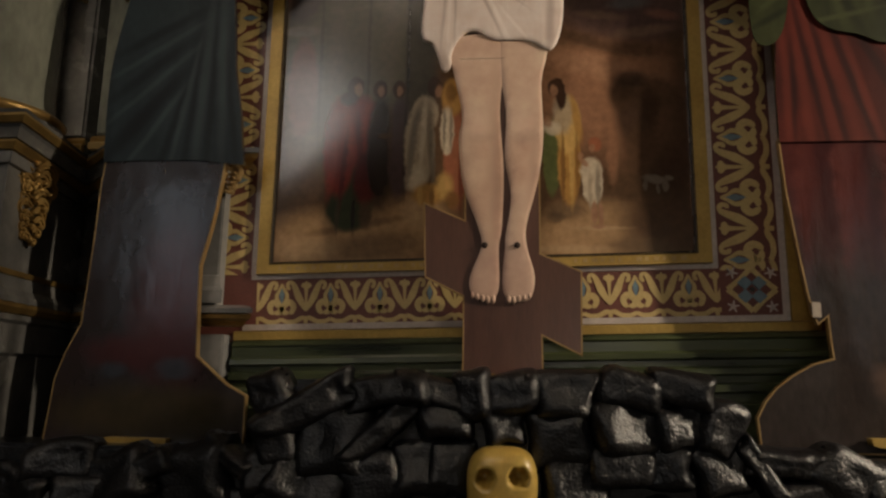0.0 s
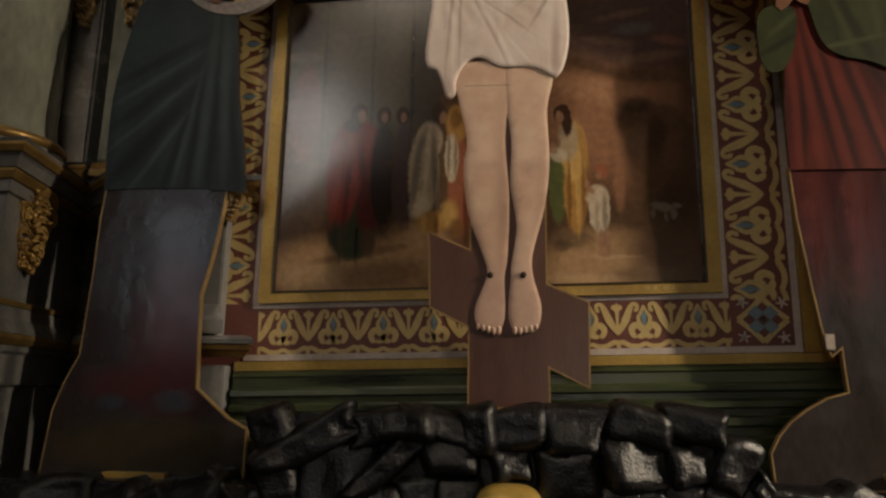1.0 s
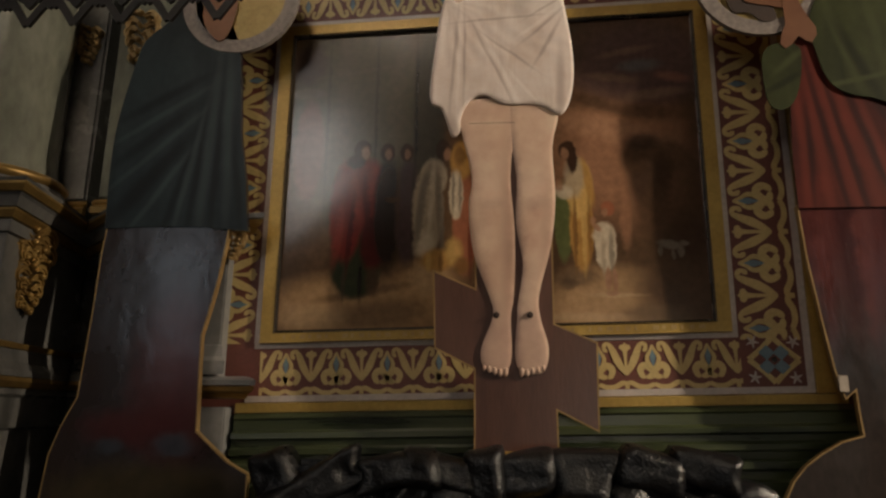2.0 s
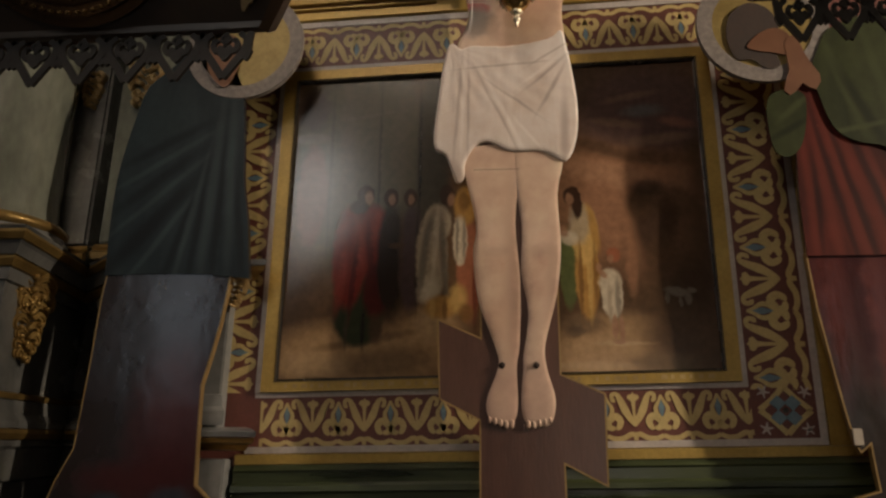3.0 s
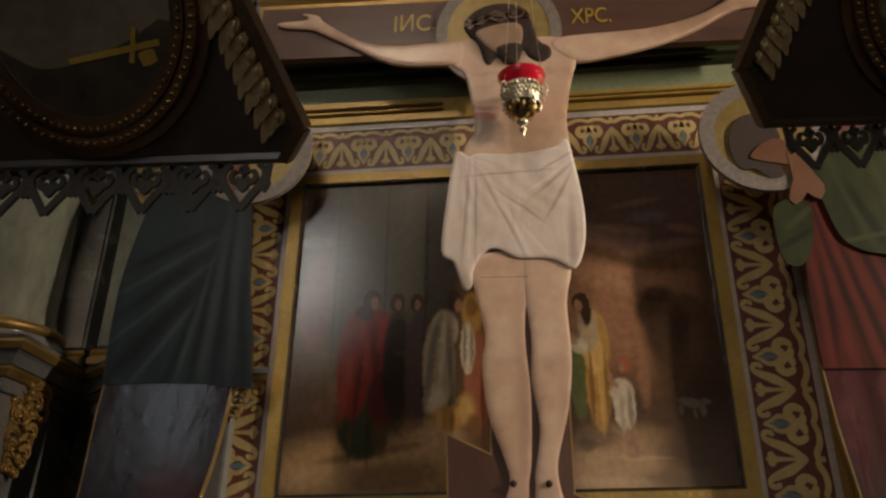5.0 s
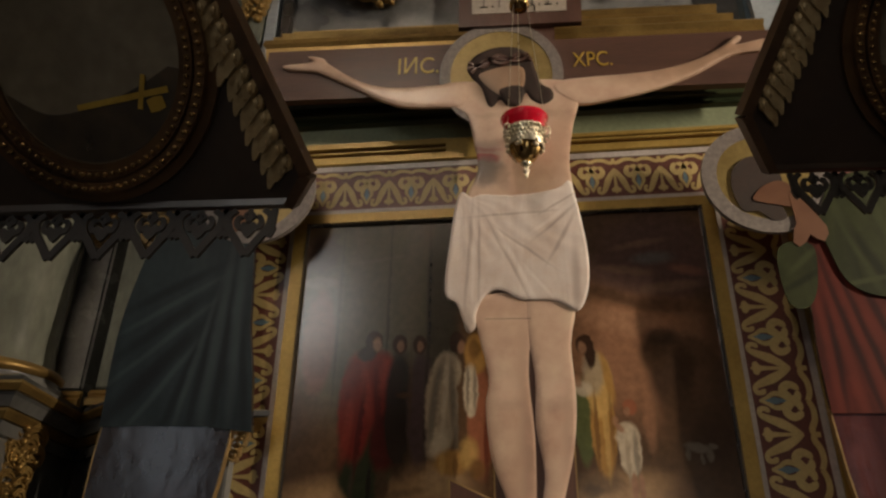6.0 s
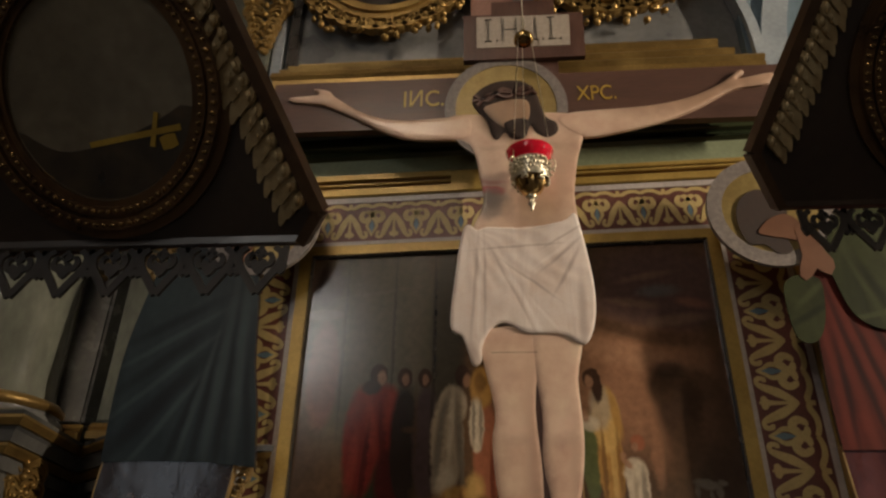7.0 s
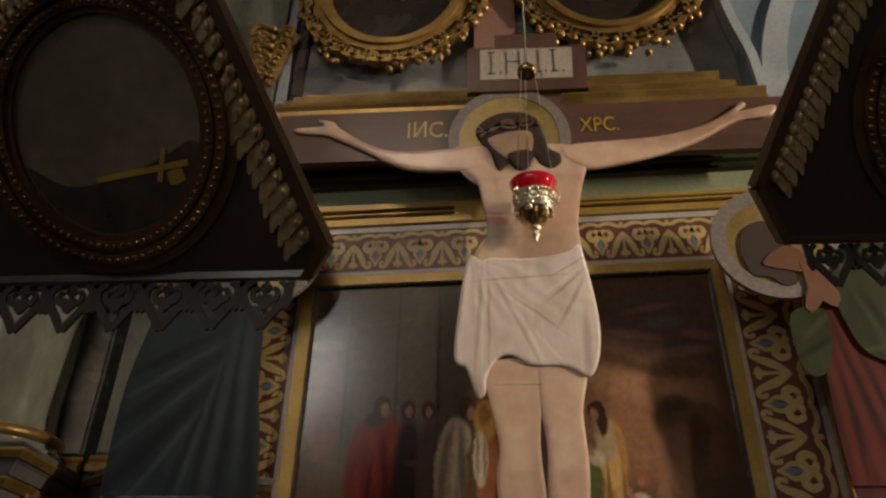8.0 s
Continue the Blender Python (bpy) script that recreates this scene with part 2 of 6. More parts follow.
# ---- mesh tools ----
def part(name, bm, material, parent=None, label=""):
    me = bpy.data.meshes.new(name)
    bmesh.ops.recalc_face_normals(bm, faces=bm.faces)
    bm.to_mesh(me)
    bm.free()
    for m in material if isinstance(material, (list, tuple)) else (material,):
        me.materials.append(m)
    ob = new(name, me)
    if parent:
        ob.parent = parent
    if label:
        ob["label"] = label
    return ob


def thing(name, label, category, at=(0, 0, 0), group="", kind=""):
    ob = new(name)
    ob.location = at
    ob.empty_display_size = 0.1
    return tagged(ob, label, category, group, kind)


def box(bm, x0, x1, y0, y1, z0, z1, bevel=0.0):
    made = bmesh.ops.create_cube(bm, size=1.0, matrix=Matrix.Translation(((x0 + x1) / 2, (y0 + y1) / 2, (z0 + z1) / 2))
                                 @ Matrix.Diagonal((x1 - x0, y1 - y0, z1 - z0, 1)))
    if bevel:
        edges = list({e for v in made["verts"] for e in v.link_edges})
        bmesh.ops.bevel(bm, geom=edges, offset=bevel, segments=2, affect="EDGES", clamp_overlap=True)


def slab(bm, pts, y0, y1, rim=0.0, slot=0, rim_slot=0):
    """A board cut to an outline in x and z; its front at y0. rim: a painted edge of that width."""
    front = [bm.verts.new((x, y0, z)) for x, z in pts]
    back = [bm.verts.new((x, y1, z)) for x, z in pts]
    f = bm.faces.new(front)
    f.material_index = slot
    bm.faces.new(back[::-1]).material_index = rim_slot
    k = len(pts)
    for i in range(k):
        bm.faces.new((front[i], back[i], back[(i + 1) % k], front[(i + 1) % k])).material_index = rim_slot
    if rim:
        f.normal_update()
        made = bmesh.ops.inset_region(bm, faces=[f], thickness=rim, use_even_offset=True)["faces"]
        for g in made:
            g.material_index = rim_slot
        f.material_index = slot
    return f


def smooth(pts, n=5, closed=True):
    """A soft curve through the points."""
    out, k = [], len(pts)
    for i in range(k if closed else k - 1):
        p = [Vector(pts[(i + j) % k] if closed else pts[min(max(i + j, 0), k - 1)]) for j in (-1, 0, 1, 2)]
        for s in range(n):
            t = s / n
            out.append(tuple(0.5 * (2 * p[1] + (p[2] - p[0]) * t + (2 * p[0] - 5 * p[1] + 4 * p[2] - p[3]) * t * t
                                    + (3 * p[1] - p[0] - 3 * p[2] + p[3]) * t ** 3)))
    if not closed:
        out.append(tuple(pts[-1]))
    return out


def ribbon(bm, pts, widths, y0, y1, n=5):
    """A flat brush stroke or fretwork bar along a curve in x and z."""
    line = smooth(pts, n, False)
    k = len(line)
    left, right = [], []
    for i, p in enumerate(line):
        a, b = Vector(line[max(i - 1, 0)]), Vector(line[min(i + 1, k - 1)])
        d = (b - a).normalized() if (b - a).length > 1e-9 else Vector((1, 0))
        f = i / (k - 1) * (len(widths) - 1)
        j = min(int(f), len(widths) - 2)
        w = (widths[j] * (1 - f + j) + widths[j + 1] * (f - j)) / 2
        left.append((p[0] - d.y * w, p[1] + d.x * w))
        right.append((p[0] + d.y * w, p[1] - d.x * w))
    rows = [[bm.verts.new((x, y, z)) for x, z in side] for side in (left, right) for y in (y0, y1)]
    lf, lb, rf, rb = rows
    for i in range(k - 1):
        bm.faces.new((lf[i], lf[i + 1], rf[i + 1], rf[i]))
        bm.faces.new((lb[i], rb[i], rb[i + 1], lb[i + 1]))
        bm.faces.new((lf[i], lb[i], lb[i + 1], lf[i + 1]))
        bm.faces.new((rf[i], rf[i + 1], rb[i + 1], rb[i]))
    bm.faces.new((lf[0], rf[0], rb[0], lb[0]))
    bm.faces.new((lf[-1], lb[-1], rb[-1], rf[-1]))


def moulding(bm, profile, x0, x1, y, mitre0=0.0, mitre1=0.0):
    """A moulding along x; the profile gives (how far it stands out, z)."""
    a = [bm.verts.new((x0 - o * mitre0, y - o, z)) for o, z in profile]
    b = [bm.verts.new((x1 + o * mitre1, y - o, z)) for o, z in profile]
    for i in range(len(profile) - 1):
        bm.faces.new((a[i], b[i], b[i + 1], a[i + 1]))
    bm.faces.new(a)
    bm.faces.new(b[::-1])
    bm.faces.new((a[0], a[-1], b[-1], b[0]))


def lathe(bm, profile, at=(0, 0, 0), n=32):
    """A turned body from (radius, z)."""
    rings = []
    for r, z in profile:
        rings.append([bm.verts.new((at[0] + max(r, 1e-4) * math.cos(a), at[1] + max(r, 1e-4) * math.sin(a), at[2] + z))
                      for a in (2 * math.pi * i / n for i in range(n))])
    for p, q in zip(rings, rings[1:]):
        for i in range(n):
            f = bm.faces.new((p[i], p[(i + 1) % n], q[(i + 1) % n], q[i]))
            f.smooth = True


def ring(bm, cx, cz, a0, b0, a1, b1, y0, y1, n=64, start=0.0, stop=360.0):
    """A flat oval ring between two ellipses, standing in the wall's plane."""
    whole = stop - start >= 360
    k = n if whole else n + 1
    vs = []
    for i in range(k):
        t = radians(start + (stop - start) * i / n)
        c, s = math.cos(t), math.sin(t)
        vs.append([bm.verts.new((cx + a * c, y, cz + b * s)) for a, b, y in ((a0, b0, y0), (a1, b1, y0), (a1, b1, y1), (a0, b0, y1))])
    for i in range(k if whole else k - 1):
        p, q = vs[i], vs[(i + 1) % k]
        for j in range(4):
            bm.faces.new((p[j], q[j], q[(j + 1) % 4], p[(j + 1) % 4]))
    if not whole:
        bm.faces.new(vs[0])
        bm.faces.new(vs[-1][::-1])


def tube(bm, pts, r, n=6):
    prev = None
    for i, p in enumerate(pts):
        d = (Vector(pts[min(i + 1, len(pts) - 1)]) - Vector(pts[max(i - 1, 0)])).normalized()
        m = Matrix.Translation(p) @ d.to_track_quat("Z", "Y").to_matrix().to_4x4()
        cur = [bm.verts.new(m @ Vector((r * math.cos(2 * math.pi * j / n), r * math.sin(2 * math.pi * j / n), 0))) for j in range(n)]
        if prev:
            for j in range(n):
                bm.faces.new((prev[j], prev[(j + 1) % n], cur[(j + 1) % n], cur[j])).smooth = True
        else:
            bm.faces.new(cur)
        prev = cur
    bm.faces.new(prev)


def blob(bm, c, s, seed, sub=2, rough=0.25):
    """A carved knob or leaf clump: an uneven small ball."""
    made = bmesh.ops.create_icosphere(bm, subdivisions=sub, radius=1.0)
    for v in made["verts"]:
        k = 1 + rough * noise.noise(v.co * 2.1 + Vector((seed * 3.7, seed * 1.3, seed)))
        v.co = Vector((c[0] + v.co.x * s[0] * k, c[1] + v.co.y * s[1] * k, c[2] + v.co.z * s[2] * k))
    for f in {f for v in made["verts"] for f in v.link_faces}:
        f.smooth = True


def inflate(bm, outline, y, height, edge, slot=0, step=0.006, extra=None):
    """A soft relief over an outline in x and z: flat back at y, front bulging towards -y."""
    poly = np.array(outline)
    a, b = poly, np.roll(poly, -1, 0)
    x0, z0 = poly.min(0) - step
    nx, nz = (np.ceil((poly.max(0) + step - (x0, z0)) / step)).astype(int) + 1
    gx, gz = np.meshgrid(x0 + np.arange(nx) * step, z0 + np.arange(nz) * step, indexing="ij")
    P = np.stack([gx.ravel(), gz.ravel()], 1)
    d = b - a
    t = np.clip(((P[:, None] - a) * d).sum(2) / np.maximum((d * d).sum(1), 1e-12), 0, 1)
    near = a + t[..., None] * d
    dist = np.linalg.norm(P[:, None] - near, axis=2)
    k = dist.argmin(1)
    dmin, foot = dist[np.arange(len(P)), k], near[np.arange(len(P)), k]
    cross = ((a[:, 1] > P[:, 1:2]) != (b[:, 1] > P[:, 1:2])) & (
        P[:, 0:1] < (b[:, 0] - a[:, 0]) * (P[:, 1:2] - a[:, 1]) / np.where(np.abs(d[:, 1]) < 1e-12, 1e-12, d[:, 1]) + a[:, 0])
    inside = cross.sum(1) % 2 == 1
    snap = dmin < step * 0.62
    P = np.where(snap[:, None], foot, P)
    depth = np.where(snap, 0.0, dmin)
    use = inside | snap
    q = 1 - np.minimum(depth / edge, 1)
    h = height * np.sqrt(np.maximum(1 - q * q, 0))
    if extra is not None:
        h = h + extra(P[:, 0], P[:, 1]) * np.minimum(depth / edge, 1)
    vs = {}
    idx = np.arange(nx * nz).reshape(nx, nz)
    core = inside & ~snap
    for i in range(nx - 1):
        for j in range(nz - 1):
            c = (idx[i, j], idx[i + 1, j], idx[i + 1, j + 1], idx[i, j + 1])
            if all(use[v] for v in c) and any(core[v] for v in c):
                f = []
                for v in c:
                    if v not in vs:
                        vs[v] = bm.verts.new((P[v, 0], y - h[v], P[v, 1]))
                    f.append(vs[v])
                g = bm.faces.new(f)
                g.smooth, g.material_index = True, slot


def leafy(bm, cx, cz, w, h, y, seed, count=16):
    """A carved acanthus clump: curling leaves with veins and berries, hanging down."""
    rnd = random.Random(seed)
    for i in range(count):
        f = (i + 0.5) / count
        side = 1 if i % 2 else -1
        x, z = cx + side * w * 0.12 * (1 - f), cz + h * (0.5 - f)
        r = w * (0.55 - 0.38 * f) * rnd.uniform(0.8, 1.15)
        pts = [(x, z), (x + side * r * 0.55, z + r * 0.35), (x + side * r, z + r * 0.05), (x + side * r * 0.95, z - r * 0.45), (x + side * r * 0.6, z - r * 0.5)]
        o = rnd.uniform(0.0, 0.012)
        ribbon(bm, pts, [w * 0.08, w * 0.20, w * 0.17, w * 0.10, w * 0.03], y - 0.016 - o, y, 4)
        ribbon(bm, pts, [w * 0.03, w * 0.05, w * 0.03], y - 0.022 - o, y - 0.012 - o, 4)
        blob(bm, (x + side * r * 0.62, y - 0.018 - o, z - r * 0.40), (w * 0.075, 0.014, w * 0.075), i + seed, 1, 0.4)
        if i % 3 == 0:
            blob(bm, (cx, y - 0.022, z), (w * 0.09, 0.018, w * 0.10), i + seed + 70, 1, 0.4)


def lettering(name, text, at, size, material, parent, squash=1.0, thin=0.0):
    cu = bpy.data.curves.new(name, "FONT")
    cu.body, cu.size, cu.extrude, cu.align_x, cu.align_y = text, size, 0.0012, "CENTER", "CENTER"
    cu.offset = -thin
    tmp = bpy.data.objects.new(name, cu)
    scene.collection.objects.link(tmp)
    me = bpy.data.meshes.new_from_object(tmp.evaluated_get(bpy.context.evaluated_depsgraph_get()))
    bpy.data.objects.remove(tmp)
    me.transform(Matrix.Translation(at) @ pose(0, 0, 0, 90) @ Matrix.Diagonal((squash, 1, 1, 1)))
    me.materials.clear()
    me.materials.append(material)
    ob = new(name, me)
    ob.parent = parent
    return ob


# ---- the church round the place ----


def shell(name, x0, x1, y0, y1, z0, z1, material, label):
    bm = bmesh.new()
    box(bm, x0, x1, y0, y1, z0, z1)
    return tagged(part(name, bm, material), label, name.split("_")[0], kind="structure")


shell("floor", -5.2, 6.0, -7.4, 2.9, -0.2, 0.0, STONE_FLOOR, "dull grey-brown stone church floor")
shell("ceiling", -5.2, 6.0, -7.4, 2.9, 6.6, 6.8, PLASTER, "plain plastered church ceiling above the icon wall")
shell("wall_west", -5.2, -5.0, -7.2, 2.7, 0.0, 6.6, PLASTER, "plain plastered side wall of the church")
shell("wall_south", -5.0, 5.0, -7.4, -7.2, 0.0, 6.6, PLASTER, "plain plastered end wall of the church")
bm = bmesh.new()
for y0, y1, z0, z1 in ((-7.2, -0.06, 0, 6.6), (0.64, 2.7, 0, 6.6), (-0.06, 0.64, 0, 2.2), (-0.06, 0.64, 4.4, 6.6)):
    box(bm, 5.0, 5.95, y0, y1, z0, z1)
# Unseen blocker added in the window slot to trim the side beam's left edge.
box(bm, 5.0, 5.2, -0.06, 0.270, 2.2, 4.4)
box(bm, 5.95, 6.05, -0.3, 0.9, 2.0, 4.6)
tagged(part("wall_east", bm, PLASTER), "unseen thick plastered side wall, its deep window slot shaping the side beam", "wall", kind="structure")
bm = bmesh.new()
box(bm, -5.0, -0.99, WALL + 0.40, 2.8, 0.0, 6.6)
box(bm, -0.99, 5.0, WALL + 0.1, 2.8, 0.0, 6.6)
tagged(part("wall_north", bm, MARBLE), "tall grey-white marbled icon wall", "wall", kind="structure")

SLOPE = 0.028


def on_wall(ob):
    """The old wall's courses climb a little towards one side."""
    ob.data.transform(Matrix(((1, 0, 0, 0), (0, 1, 0, 0), (SLOPE, 0, 1, 0), (0, 0, 0, 1))))
    return ob


# the painted field with its green plinth, bands and cornices
bm = bmesh.new()
box(bm, -0.97, 1.6, WALL, WALL + 0.1, 1.165, 2.735)
tagged(on_wall(part("wall_panel", bm, BORDER_RED)), "oxblood painted wall field round the large picture", "wall panel", kind="structure")

bm = bmesh.new()
moulding(bm, [(0.0, 0.0), (0.045, 0.0), (0.045, 0.955), (0.030, 0.962), (0.030, 0.985), (0.042, 0.992), (0.040, 1.012), (0.022, 1.018), (0.022, 1.038),
              (0.036, 1.044), (0.036, 1.060), (0.020, 1.068), (0.020, 1.086), (0.032, 1.092), (0.030, 1.108), (0.014, 1.116), (0.014, 1.146),
              (0.020, 1.152), (0.008, 1.168), (0.0, 1.168)], -0.80, 2.4, WALL)
tagged(on_wall(part("plinth", bm, GREEN_STONE)), "dark green marbled plinth with ridged top mouldings", "plinth", kind="structure")

bm = bmesh.new()
moulding(bm, [(0.0, 1.169), (0.010, 1.170), (0.012, 1.197), (0.0, 1.200)], -0.80, 1.04, WALL)
box(bm, 0.957, 1.04, WALL - 0.010, WALL, 1.200, 2.66)
tagged(on_wall(part("trim", bm, GOLD_PAINT)), "gold painted band edging the ornamental border", "trim", kind="structure")

# gold band with two dark sunk lines, broken behind the crucifix
bm = bmesh.new()
for z0, z1, o in ((2.718, 2.751, 0.014), (2.763, 2.774, 0.012), (2.785, 2.812, 0.016)):
    moulding(bm, [(0.0, z0), (o - 0.003, z0), (o, z0 + 0.003), (o, z1 - 0.003), (o - 0.003, z1), (0.0, z1)], -1.0, -0.20, WALL)
for z0, z1, o in ((2.718, 2.750, 0.014), (2.761, 2.772, 0.018), (2.776, 2.794, 0.022)):
    moulding(bm, [(0.0, z0), (o - 0.003, z0), (o, z0 + 0.003), (o, z1 - 0.003), (o - 0.003, z1), (0.0, z1)], 0.10, 1.7, WALL)
moulding(bm, [(0.0, 2.718), (0.011, 2.718), (0.014, 2.722), (0.014, 2.808), (0.0, 2.812)], -0.20, 0.10, WALL)
tagged(on_wall(part("cornice", bm, GOLD_PAINT)), "narrow gilded cornice with sunk lines above the picture border", "cornice", kind="structure")
bm = bmesh.new()
box(bm, -1.0, 1.7, WALL + 0.001, WALL + 0.1, 2.735, 2.800)
tagged(on_wall(part("cornice_ground", bm, FLESH_DIM)), "brown sunk ground of the gilded cornice", "cornice", kind="structure")

bm = bmesh.new()
moulding(bm, [(0.0, 2.8005), (0.102, 2.8005), (0.102, 2.884), (0.0, 2.884)], -1.0, 1.7, WALL + 0.1)
tagged(on_wall(part("frieze", bm, GREEN_PALE)), "pale green painted frieze band", "frieze", kind="structure")
bm = bmesh.new()
moulding(bm, [(0.0, 2.8845), (0.102, 2.885), (0.118, 2.895), (0.118, 2.905), (0.108, 2.910), (0.108, 2.922), (0.125, 2.930), (0.122, 2.944),
              (0.112, 2.950), (0.112, 2.985), (0.128, 3.0), (0.13, 3.05), (0.134, 3.06), (0.134, 3.2), (0.0, 3.2)], -1.0, 1.7, WALL + 0.1)
tagged(on_wall(part("cornice", bm, GREEN_STONE)), "dark green marbled cornice with ridges", "cornice", kind="structure")
bm = bmesh.new()
moulding(bm, [(0.0, 3.17), (0.13, 3.17), (0.14, 3.25), (0.15, 3.265), (0.145, 3.29), (0.115, 3.30), (0.125, 3.325), (0.09, 3.34), (0.10, 3.365),
              (0.06, 3.385), (0.065, 3.405), (0.02, 3.42), (0.0, 3.42)], -0.80, 0.0, WALL + 0.1, 1.0, 0.0)
tagged(part("cornice", bm, GOLD), "gilded upper cornice with a mitred end", "cornice", kind="structure")
bm = bmesh.new()
for x1, z0, z1, o in ((1.03, 3.19, 3.300, 0.13), (0.935, 3.303, 3.365, 0.10), (0.89, 3.368, 3.445, 0.07)):
    moulding(bm, [(0.0, z0), (o - 0.01, z0), (o, z0 + 0.012), (o - 0.006, z1 - 0.03), (o + 0.008, z1 - 0.012), (o, z1), (0.0, z1)],
             0.2, x1, WALL + 0.1)
tagged(part("cornice", bm, GOLD), "stepped gilded cornice in three tiers", "cornice", kind="structure")

# upper icon wall: side panels
bm = bmesh.new()
slab(bm, [(-1.15, 3.1), (-0.95, 3.1), (-0.97, 4.6), (-1.15, 4.6)], WALL + 0.06, WALL + 0.1)
tagged(part("wall_panel", bm, PALE_BLUE), "bluish white painted pilaster strip", "wall panel", kind="structure")
# A dark strip stands in for the shade of a narrow gap.
bm = bmesh.new()
box(bm, -0.93, -0.895, WALL + 0.06, WALL + 0.1, 3.2, 4.6)
tagged(part("trim", bm, OIL_DARK), "dark narrow upright strip standing in for a shaded gap in the wall", "trim", kind="structure")
bm = bmesh.new()
slab(bm, [(1.0, 3.1), (1.6, 3.1), (1.6, 4.6), (1.02, 4.6)], WALL + 0.05, WALL + 0.1)
tagged(part("wall_panel", bm, BLUE_PANEL), "greyish blue painted upper wall panel", "wall panel", kind="structure")
bm = bmesh.new()
ribbon(bm, [(1.05, 3.1), (1.04, 3.5), (0.99, 3.8), (0.96, 4.3)], [0.04, 0.04], WALL + 0.02, WALL + 0.09)
ribbon(bm, [(1.10, 3.1), (1.12, 3.45), (1.2, 3.75), (1.32, 4.0)], [0.10, 0.10, 0.09], WALL + 0.03, WALL + 0.09)
tagged(part("trim", bm, PALE_BLUE), "bluish white curved mouldings on the panel", "trim", kind="structure")
bm = bmesh.new()
slab(bm, [(-0.125, 3.25), (0.06, 3.25), (0.06, 4.7), (-0.125, 4.7)], WALL + 0.05, WALL + 0.1)
tagged(part("wall_panel", bm, ROSE_BROWN), "rose-brown painted strip between the oval frames", "wall panel", kind="structure")


# ---- ornamental border ----
def motif(width, length):
    """One repeat: an arrow-footed stalk between two curling leaves, a blue bud, a scalloped outer line; x along, z outwards."""
    y, b = bmesh.new(), bmesh.new()
    L, w = length, width
    t = min(L * 0.085, w * 0.15)
    P = lambda u, v: (u * L, (v * 1.2 if v < 0.6 else 0.72 + (v - 0.6) * 0.7) * w)
    ribbon(y, [P(0, 0.58), P(0, 0.35), P(0, 0.2)], [t * 0.45, t * 0.8], -0.0015, 0.001, 3)
    slab(y, smooth([P(-0.028, 0.25), P(-0.045, 0.17), P(-0.105, 0.12), P(-0.085, 0.06), P(-0.03, 0.05), P(0, 0.015), P(0.03, 0.05), P(0.085, 0.06), P(0.105, 0.12),
                    P(0.045, 0.17), P(0.028, 0.25)], 3), -0.0016, 0.001)
    for s in (1, -1):
        ribbon(y, [P(0, 0.60), P(s * 0.07, 0.48), P(s * 0.16, 0.32), P(s * 0.24, 0.13), P(s * 0.30, 0.04), P(s * 0.375, 0.06), P(s * 0.375, 0.15), P(s * 0.325, 0.155)],
               [t * 0.4, t * 1.3, t * 1.7, t * 1.3, t * 0.8, t * 0.9, t * 0.8, t * 0.7], -0.0018, 0.001)
        ribbon(y, [P(s * 0.5, 0.07), P(s * 0.455, 0.18), P(s * 0.395, 0.28), P(s * 0.405, 0.38), P(s * 0.46, 0.46), P(s * 0.5, 0.50)],
               [t * 0.4, t * 0.7, t * 0.9, t * 0.9, t * 0.6], -0.002, 0.001)
        ribbon(y, [P(s * 0.5, 0.50), P(s * 0.44, 0.50), P(s * 0.38, 0.44), P(s * 0.31, 0.44), P(s * 0.255, 0.52), P(s * 0.29, 0.63), P(s * 0.34, 0.64)],
               [t * 0.9, t * 1.2, t * 1.5, t * 1.5, t * 1.2, t * 0.9], -0.0013, 0.001)
        ribbon(y, [P(s * 0.5, 0.48), P(s * 0.47, 0.60), P(s * 0.40, 0.66), P(s * 0.36, 0.62)], [t * 1.6, t * 1.3, t * 0.6], -0.0014, 0.001)
        ribbon(y, [P(s * 0.5, 0.88), P(s * 0.38, 0.96), P(s * 0.22, 0.95), P(s * 0.08, 0.84), P(0, 0.86)], [t * 0.9, t * 1.0, t * 1.1, t * 0.9], -0.0011, 0.001)
    slab(y, [P(-0.05, 0.80), P(0.05, 0.80), P(0.035, 1.02), P(-0.035, 1.02)], -0.001, 0.001)
    slab(b, smooth([P(0.5, 0.13), P(0.45, 0.27), P(0.455, 0.33), P(0.5, 0.46), P(0.545, 0.33), P(0.55, 0.27)], 2), -0.0012, 0.001)
    return y, b


def trimmed(bm, low, high):
    """Keeps what lies between two cuts along x."""
    for at, way in ((low, -1), (high, 1)):
        bmesh.ops.bisect_plane(bm, geom=bm.verts[:] + bm.edges[:] + bm.faces[:], plane_co=(at, 0, 0), plane_no=(way, 0, 0), clear_outer=True)
    return bm


